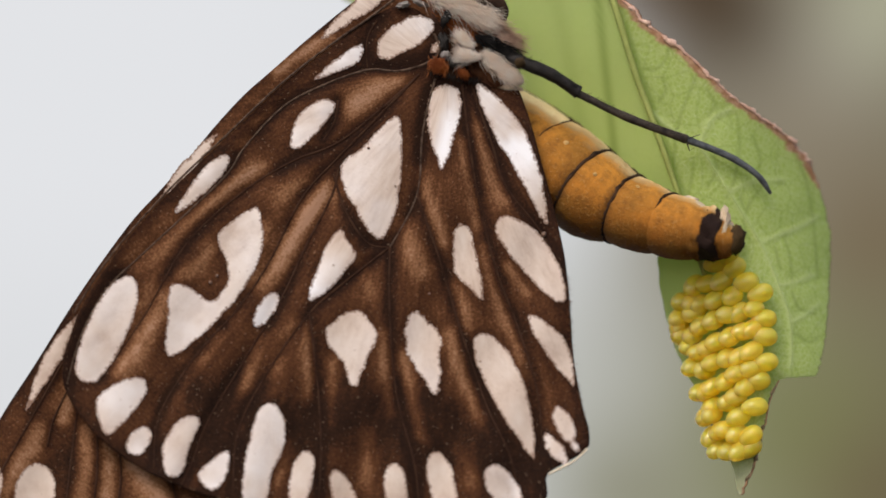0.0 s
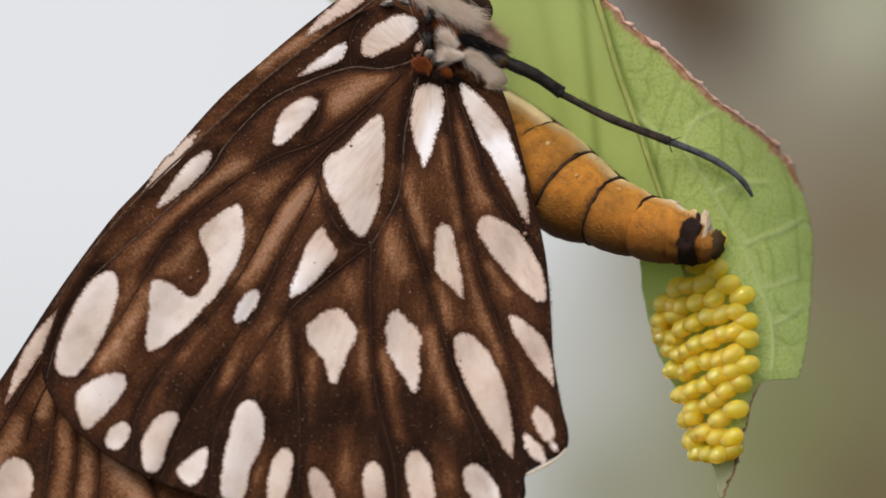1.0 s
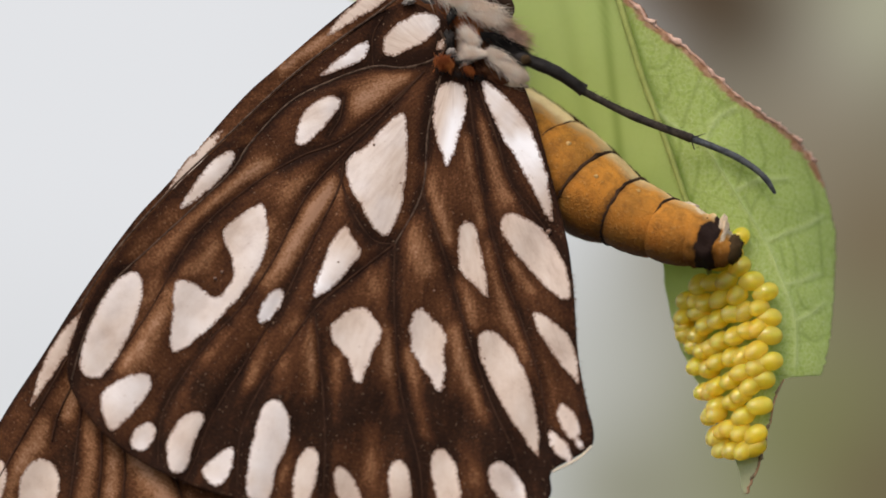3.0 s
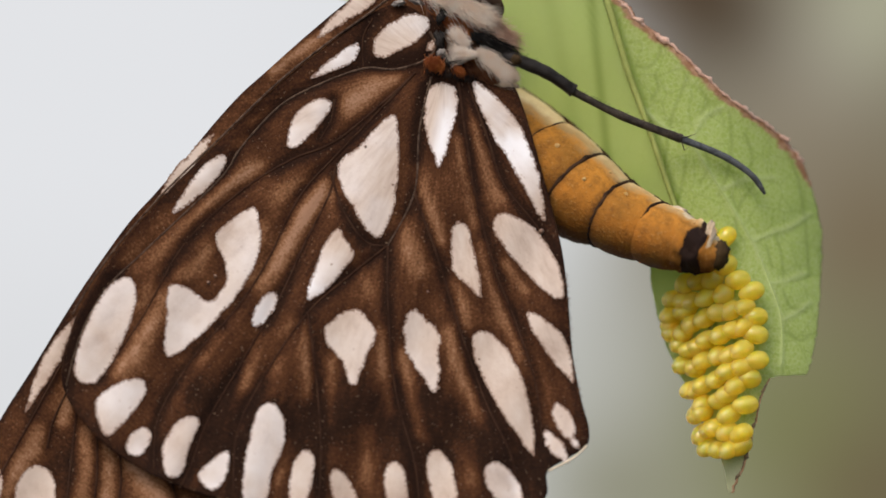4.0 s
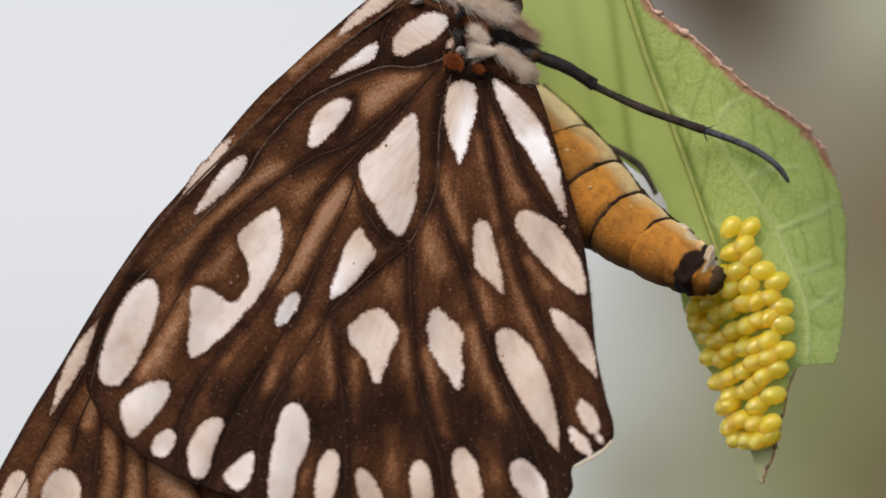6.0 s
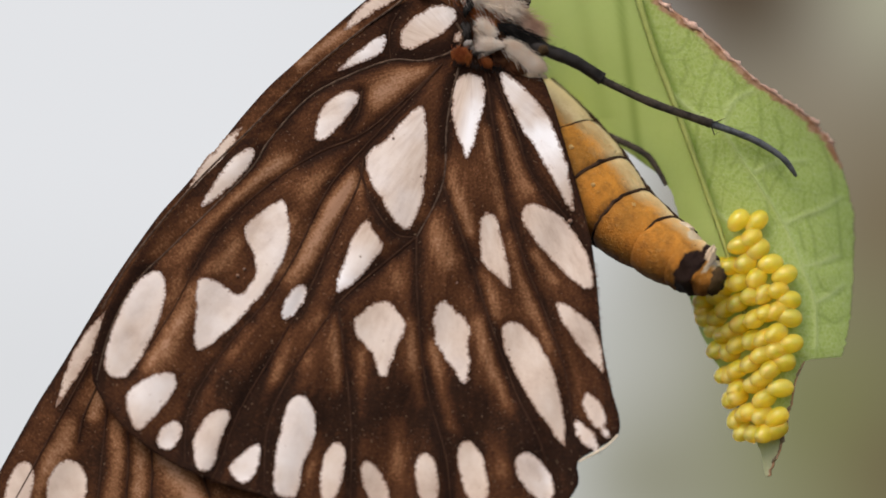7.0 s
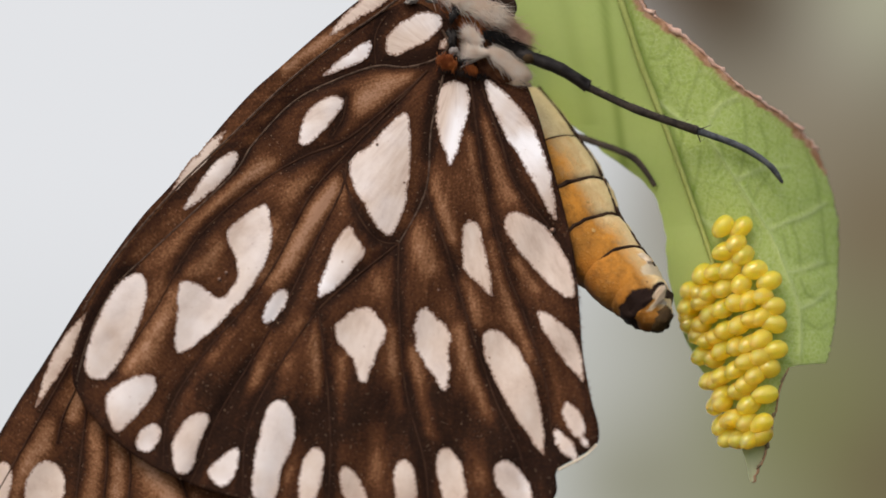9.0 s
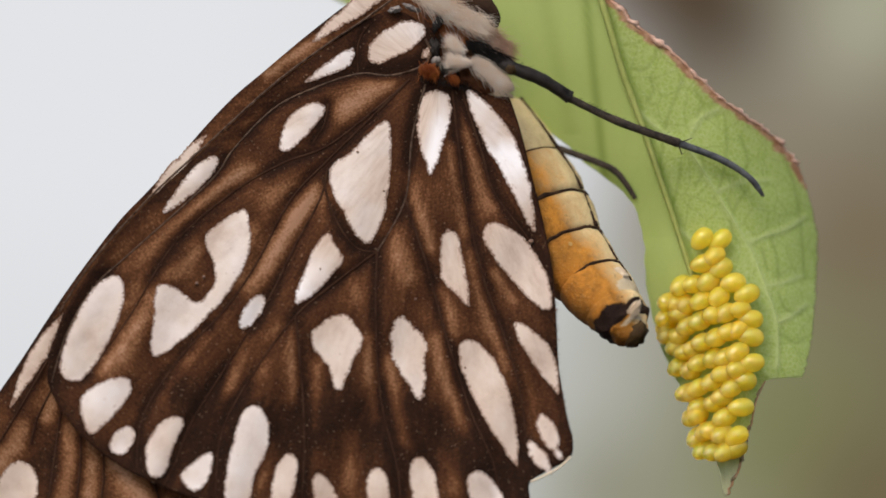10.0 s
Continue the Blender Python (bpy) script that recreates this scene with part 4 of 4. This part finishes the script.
def abdomen(parent):
    """Tapering rings, dark at the joints, cream along the back; it swings on its base and bends at its joints."""
    axis = spline(((862, 172, 5.6), (888, 196, 5.3), (964, 271, 4.2), (1034, 334, 3.3), (1105, 371, 2.4), (1176, 397, 1.5), (1240, 412, 0.6), (1283, 424, 0.1), (1304, 424, -0.2)), 12)
    wide = spline([(r, 0) for r in (42, 54, 78, 84, 68, 59, 51, 36, 16)], 12)[:, 0]
    root = at(*BELLY_ROOT)
    stub = part("abdomen", blob((890, 190, 5.0), (36, 36, 36), 40), ABDOMEN, parent, "orange abdomen with dark joints and a cream back", pivot=root)
    places = [at(*q) for q in axis]

    def ring(i, grow, sides=40):
        way = (places[min(i + 1, len(places) - 1)] - places[max(i - 1, 0)]).normalized()
        up = Vector((0, 0, 1))
        up = (up - up.dot(way) * way).normalized()
        out = way.cross(up)
        r = float(wide[i]) * UNIT * grow
        # angle 0 lies on the back, which is turned a little away from the lens
        return [places[i] + r * (math.cos(math.tau * k / sides - 0.48) * up + 1.25 * math.sin(math.tau * k / sides - 0.48) * out) for k in range(sides)], sides

    rings = []
    for n, (a, b) in enumerate(zip(JOINTS[:-1], JOINTS[1:])):
        verts, faces, back, soot, pale, seam = [], [], [], [], [], []
        steps = [(a - 1, 0.86)] + [(i, 1.012 - 0.075 * (2 * abs((i - a) / (b - a) - 0.45)) ** 3 + 0.006 * math.sin(i * 2.1)) for i in range(a, b + 1)]
        for i, grow in steps:
            s = (i - a) / (b - a)
            pts, sides = ring(i, grow)
            bumpy = 0.2 if i > 73 else 0.022
            pts = [q + (q - places[i]) * bumpy * noise.noise(q * (1900.0 if i > 73 else 1100.0)) for q in pts]
            verts += pts
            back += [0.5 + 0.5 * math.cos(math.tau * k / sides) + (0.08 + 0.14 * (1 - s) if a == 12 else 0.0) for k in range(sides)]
            dark = float(np.interp(i, (68, 75, 78, 82, 85), (-0.5, 0.25, 1.2, 1.2, 0.1)))
            soot += [dark * (1.0 + 0.35 * math.sin(k * 0.63 + 1.2)) for k in range(sides)]
            near = (1.0 if a in (36, 48) else 0.35) * math.exp(-max(i - a, 0) / 1.3) + (1.0 if b in (36, 48) else 0.35) * math.exp(-(b - i) / 1.6)
            seam += [near * (0.55 + 0.45 * math.cos(math.tau * (k - 10) / sides)) if b < 72 else 0.0 for k in range(sides)]
            fold = math.exp(-((i - 87.5) / 2.6) ** 2) * 1.1 + math.exp(-((i - 69.5) / 3.0) ** 2) * 1.0
            pale += [fold * max(0.0, math.cos(math.tau * (k - (5 if i > 80 else 1)) / sides)) ** 3 for k in range(sides)]
        faces += [(i * sides + k, (i + 1) * sides + k, (i + 1) * sides + (k + 1) % sides, i * sides + (k + 1) % sides) for i in range(len(steps) - 1) for k in range(sides)]
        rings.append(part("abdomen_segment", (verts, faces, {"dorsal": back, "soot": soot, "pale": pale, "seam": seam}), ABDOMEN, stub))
    moved = {n: [ob] for n, ob in enumerate(rings)}
    # joints: a jagged dark line, boldest beside the back and lost towards the belly
    for n, (thick, reach) in enumerate(((0.05, 12), (0.125, 40), (0.115, 40), (0.10, 11)), 1):
        i = JOINTS[n]
        pts, sides = ring(i, 0.962)
        pts = pts + pts[:1] if reach == 40 else pts[-3:] + pts[:reach]
        away = (places[i - 1] - places[i]).normalized()
        pts = [q + away * 0.0001 * noise.noise(q * 5200.0) for q in pts]
        radii = [0.001 * thick * (0.28 + 0.42 * max(0.0, math.cos(math.tau * (k - 6) / 40)) + 0.75 * abs(noise.noise(Vector((k * 0.6, i, 0))))) * min(1.0, 0.25 + (len(pts) - 1 - k) / 4 if reach < 40 else 1.0) for k in range(len(pts))]
        moved[n].append(part("dark_joint", tube(pts, radii, 7), BAND, stub))
        if reach == 40:
            moved[n].append(bristles(ring(i, 0.975)[0], away, places[i], stub))
    for n, (a, b) in enumerate(zip(JOINTS[:5], (24, 36, 48, 60, 68))):
        line = [ring(i, 1.0)[0][0] for i in range(a, b + 1)]
        radii = [(0.00008 if n < 2 else 0.00005) + 0.00011 * abs(noise.noise(Vector(((k + a) * 0.35, 1, 8)))) for k in range(len(line))]
        moved[n].append(part("dorsal_stripe", tube(line, radii, 6), BAND, stub, "dark stripe along the back"))
    for n, i, k, r in ((1, 29, 8, 5), (2, 41, 9, 4), (3, 52, 7, 4), (2, 44, 5, 3)):
        q = ring(i, 1.0)[0][k]
        s = 1 + q.y / REACH
        moved[n].append(part("wart", blob((784 + q.x / UNIT / s, 441 - q.z / UNIT / s, q.y * 1000), (r, r, r), 0, 0.4, i, 6, 9), WART, stub))
    moved[6].append(part("ovipositor", blob((1300, 425, -0.1), (19, 27, 20), 14, 0.3, 3), BULB, stub, "blunt olive brown tip"))
    moved[5].append(part("dark_lump", blob((1268, 443, 0.1), (17, 20, 18), 50, 0.35, 5), BAND, stub))
    moved[5].append(part("dark_lump", blob((1262, 398, 0.1), (9, 26, 20), -28, 0.35, 7), BAND, stub))
    moved[5].append(part("pale_fold", blob((1281, 397, -0.1), (9, 33, 16), 4, 0.5, 9), FOLD, stub, "cream fold of skin"))
    moved[4].append(part("pale_fold", blob((1220, 353, 1.3), (18, 6, 12), 12, 0.4, 13), FOLD, stub, "cream fold of skin"))
    return stub, [(places[JOINTS[n]] - root, moved[n]) for n in range(7)]


def leg(name, points, widths, materials, names, parent, label):
    """A jointed leg: the first piece carries the rest and swings on the hip."""
    first = None
    for i, (line, wide, material, piece) in enumerate(zip(points, widths, materials, names)):
        q = spline(line, 14)
        w = np.interp(np.linspace(0, 1, len(q)), np.linspace(0, 1, len(wide)), wide) * UNIT * [1 + 0.05 * noise.noise(Vector((k * 0.31, i, 2))) + 0.05 * noise.noise(Vector((k * 1.1, i, 6))) for k in range(len(q))]
        mesh = tube([at(*p) for p in q], w, 10)
        if first is None:
            first = part(name, mesh, material, parent, label, pivot=at(*line[0]))
        else:
            part(piece, mesh, material, first)
    return first


def butterfly():
    ob = thing("butterfly", HOME, "brown butterfly with pinkish white wing patches laying eggs", "butterfly")
    spots()
    fore = wing("fore_wing", FORE, "fore", 1.0, ob, "brown fore wing mostly behind the hind wing")
    hind = wing("hind_wing", HIND, "hind", 0.0, ob, "dark veined brown hind wing with pinkish white patches")
    hind_veins(hind)
    for line in FORE_VEINS:
        part("vein", tube([at(q[0], q[1], b) for q, b in zip(line, wing_depth(line, 1.0) + 0.01)], 0.00006, 6), VEIN, fore)
    edge = spline(((1040, 792), (1015, 815), (970, 838)), 8)
    part("far_wing_edge", tube([at(u, v + 2, -1.35) for u, v in edge], 0.00006, 8), CREAM, fore, "cream edge of the far wing")
    costa = spline(((735, -30), (660, 27), (590, 76), (500, 146), (400, 240), (290, 345), (190, 460), (130, 555)), 8)
    part("vein", tube([at(q[0], q[1], b) for q, b in zip(costa, wing_depth(costa) - 0.05)], [0.00007 - 0.0000004 * k for k in range(len(costa))], 7), PALE_VEIN, hind)
    part("thorax", blob((812, 38, 3.6), (96, 60, 76), 40, 0.10, 1), UMBER, ob, "umber furry thorax")
    part("thorax_side", blob((850, 128, 1.9), (42, 26, 24), 40, 0.2, 12), UMBER, ob)
    part("neck_plate", blob((868, 2, 2.2), (44, 22, 22), 50, 0.12, 17), BAND, ob, "smooth dark brown plate behind the head")
    part("wing_root", blob((778, 117, 0.75), (14, 12, 12), 20, 0.4, 2), RUST, ob, "rusty orange fluff")
    part("wing_root", blob((821, 131, 0.85), (8, 7, 9), 40, 0.4, 4), RUST, ob)
    part("wing_hinge", blob((789, 32, 0.6), (6, 18, 8), 24, 0.6, 6), LEG, ob, "black hinge of the wing")
    part("wing_hinge", blob((744, 6, 0.9), (14, 5, 7), 22, 0.7, 14), MEMBRANE, ob, "grey hinge of the wing")
    part("wing_hinge", blob((714, 9, 0.9), (11, 5, 7), -14, 0.7, 15), MEMBRANE, ob)
    part("wing_hinge", blob((785, 76, 0.9), (8, 18, 10), -16, 0.6, 8), LEG, ob)
    part("wing_hinge", blob((788, 98, 0.7), (9, 7, 7), -20, 0.5, 11), MEMBRANE, ob)
    part("wing_hinge", blob((806, 118, 0.9), (8, 26, 12), -36, 0.5, 9), LEG, ob)
    part("hip", blob((889, 120, 0.9), (46, 17, 16), 38, 0.14, 19), PALE_SKIN, ob, "smooth cream hip of the hind leg")
    tuft("fluff", RUST_HAIR, ob, (780, 14), (852, 66), 9, 26, 40, 700, 0.9, "rusty hair", 0.8)
    tuft("fluff", BROWN_HAIR, ob, (785, 20), (850, 62), 11, 32, 34, 900, 1.0, "rusty brown hair")
    tuft("fluff", FLUFF, ob, (748, -24), (860, 32), 7, 38, 32, 2600, 0.5, "long cream hair", 0.7)
    tuft("fluff", TAN_HAIR, ob, (846, 30), (900, 74), 7, 40, 28, 1300, 0.9, "thin tan hair", 0.55)
    tuft("fluff", FLUFF, ob, (824, 72), (836, 84), 3.5, 30, 222, 520, 0.3, "cream hair", 0.5)
    tuft("fluff", FLUFF, ob, (836, 99), (850, 103), 3, 40, 190, 520, 0.2, "cream hair", 0.5)
    tuft("fluff", BLACK_HAIR, ob, (842, 64), (912, 98), 6, 18, 28, 900, 0.5, "dark hair over the hip", 0.7)
    part("hip_joint", blob((921, 111, 0.2), (10, 9, 9), 20, 0.2, 23), BULB, ob)
    tuft("fluff", RUST_HAIR, ob, (768, 108), (786, 118), 5, 12, 100, 420, 0.3, "rusty hair", 0.8)
    tuft("fluff", RUST_HAIR, ob, (814, 124), (825, 132), 4, 9, 80, 160, 0.35, "rusty hair", 0.8)
    tuft("fluff", BLACK_HAIR, ob, (764, 126), (846, 142), 3, 10, 95, 170, 0.5, "dark hair at the wing root", 0.55)
    part("wing_base_scale", blob((898, 155, 0.8), (27, 6, 7), 9, 0.35, 29), FOLD, ob, "small cream scale at the wing root")
    tuft("fluff", BROWN_HAIR, ob, (838, 112), (874, 140), 6, 26, 45, 500, 0.7, "brown hair")
    tuft("fluff", FLUFF, ob, (856, 97), (902, 132), 6, 28, 40, 2200, 0.35, "fine cream hair on the hip", 0.5)
    # fine hair along the inner margin of the hind wing
    tuft("wing_fringe", BROWN_HAIR, hind, (1003, 490), (1011, 640), 1.5, 8, 20, 120, -0.7, "", 0.5)
    tuft("wing_fringe", BROWN_HAIR, hind, (1012, 640), (1038, 770), 1.5, 7, 20, 90, -1.1, "", 0.5)
    for u, v, r in ((962, 415, 5), (652, 262, 2.5), (700, 330, 2), (505, 745, 2.5), (590, 470, 2), (372, 500, 3), (384, 488, 2.5), (850, 640, 2), (905, 455, 2.5), (760, 520, 2)):
        part("dust_speck", blob((u, v, float(wing_depth(np.array([[u, v]]))[0]) - 0.06), (r, r, r), 0, 0.4, u, 5, 7), SPOT, hind, "pale speck of dust")
    belly, belly_rings = abdomen(ob)
    near = leg("hind_leg", [((855, 82, 1.6), (890, 98, 0.8), (925, 112, 0.4)), ((922, 110, 0.4), (975, 132, 0.5), (1024, 164, 0.7)), ((1022, 165, 0.7), (1110, 208, 1.1), (1215, 247, 1.7)),
                            ((1215, 247, 1.7), (1290, 277, 2.3), (1340, 310, 2.6), (1364, 343, 3.0))],
               [(11, 13, 14, 14, 12), (10.5, 12, 11.5, 10.5, 12), (7, 6.5, 7.5, 7, 8.5), (7, 6, 6.5, 5.5, 5.5, 2.5)], (LEG, LEG, TIBIA, FOOT), ("coxa", "femur", "tibia", "tarsus"), ob, "thin black leg with a grey foot")
    tuft("leg_hair", BLACK_HAIR, near, (930, 106), (1020, 156), 2.5, 12, -10, 90, 0.3, "", 0.6)
    tuft("leg_hair", BLACK_HAIR, near, (1025, 164), (1110, 205), 2, 9, -15, 60, 0.8, "", 0.5)
    tuft("leg_hair", BLACK_HAIR, near, (1110, 205), (1205, 241), 2, 9, -15, 60, 1.3, "", 0.5)
    for tip in ((1240, 238), (1228, 262)):
        part("spur", tube([at(1213, 246, 1.6), at((1213 + tip[0]) / 2, tip[1] + 5, 1.5), at(*tip, 1.5)], [0.00004, 0.00003, 0.00001], 5), LEG, near)
    far = leg("far_leg", [((975, 238, 5.2), (1021, 254, 4.9), (1070, 271, 4.4)), ((1070, 271, 4.4), (1106, 288, 4.2), (1128, 313, 4.0), (1144, 338, 4.0))],
              [(5, 6, 6), (6, 6, 5, 4)], (TIBIA, TIBIA), ("tibia", "tarsus"), ob, "dusky leg clasping the leaf's edge")
    return ob, belly, belly_rings, near, far


rng = random.Random(7)
EGG_MESH = egg_mesh()
leaf()
eggs()
insect, belly, belly_rings, near_leg, far_leg = butterfly()


def motions():
    """The butterfly sways on its legs while its abdomen swings down and turns its back to the lens."""
    sway = [
        (0, 860.0, 110.0, 0.00), (0.2, 858.6, 108.5, -0.04), (0.5, 860.9, 108.0, 0.27), (0.7, 858.7, 109.2, 0.15), (1, 859.8, 107.4, 0.33),
        (1.2, 859.4, 105.3, 0.58), (1.5, 860.3, 103.2, 0.80), (1.7, 860.6, 104.4, 0.76), (2, 859.8, 107.7, 0.49), (2.2, 861.1, 107.4, 0.31),
        (2.5, 859.6, 105.6, 0.51), (2.7, 859.6, 105.8, 0.48), (3.8, 865.9, 111.5, -0.87), (4, 865.9, 111.5, -0.87), (4.2, 865.8, 111.0, -0.90),
        (4.5, 866.2, 111.7, -0.56), (4.7, 865.0, 111.6, -0.56), (5, 865.8, 112.9, -0.52), (5.2, 864.8, 112.7, -0.59), (5.5, 864.4, 112.7, -0.49),
        (7, 864.1, 115.1, -0.27), (7.2, 863.3, 116.0, -0.13), (7.5, 865.0, 117.7, -0.21), (7.8, 864.9, 115.7, 0.34), (8, 865.5, 118.6, 0.31),
        (8.3, 862.9, 119.4, 0.23), (8.5, 865.6, 119.8, 0.47), (8.8, 866.7, 117.5, 0.66), (9, 865.3, 117.5, 0.68), (9.3, 864.3, 120.1, 0.63),
        (9.5, 863.7, 123.4, 0.69), (9.8, 864.4, 122.8, 0.78), (10, 865.2, 122.2, 0.82)]
    walk(insect, [(t, Matrix.Translation(at(u, v, 3.0)) @ pose(0, 0, 0, 0, turn, 0)) for t, u, v, turn in sway])
    swing = [(0, 0, 0), (0.5, 0.2, 0), (1, 0.6, 0), (1.5, 1.3, 1), (2, 1.6, 1), (2.5, 2.1, 1), (4, 4.8, 3), (4.5, 6.6, 4), (5, 8.7, 5), (5.5, 11.1, 7), (7, 14.3, 11),
             (7.5, 15.0, 13), (8, 17.0, 16), (8.5, 19.6, 18), (9, 22.6, 21), (9.5, 22.7, 23), (10, 22.9, 23)]
    lean = (at(1172, 398, 1.5) - at(*BELLY_ROOT)).normalized()
    hip = at(*BELLY_ROOT) - HOME
    walk(belly, [(t, Matrix.Translation(hip) @ pose(0, 0, 0, 0, 0.87 * turn, 0) @ Matrix.Rotation(radians(1.25 * roll), 4, lean)) for t, turn, roll in swing])
    bent = [Matrix.Identity(4) for _ in swing]
    for share, (joint, pieces) in zip(BEND, belly_rings):
        bent = [m @ Matrix.Translation(joint) @ pose(0, 0, 0, 0, share * turn, 0) @ Matrix.Translation(-joint) for m, (_, turn, _) in zip(bent, swing)]
        for piece in pieces:
            walk(piece, [(t, m) for (t, _, _), m in zip(swing, bent)])
    step = [(0, 0), (2.5, 0), (4, 1.1), (5, 0.9), (5.5, 0.3), (7, 0.0), (8, -0.8), (9, -1.2), (9.5, -1.8), (10, -1.8)]
    lift = [(0, 14), (2.5, 14), (4, 13.5), (5, 11), (5.5, 9.5), (7, 5.7), (8, 2.5), (9, 0), (9.5, -0.6), (10, -0.8)]
    for limb, turns in ((near_leg, step), (far_leg, lift)):
        home = limb.location.copy()
        walk(limb, [(t, Matrix.Translation(home) @ pose(0, 0, 0, 0, turn, 0)) for t, turn in turns])


motions()
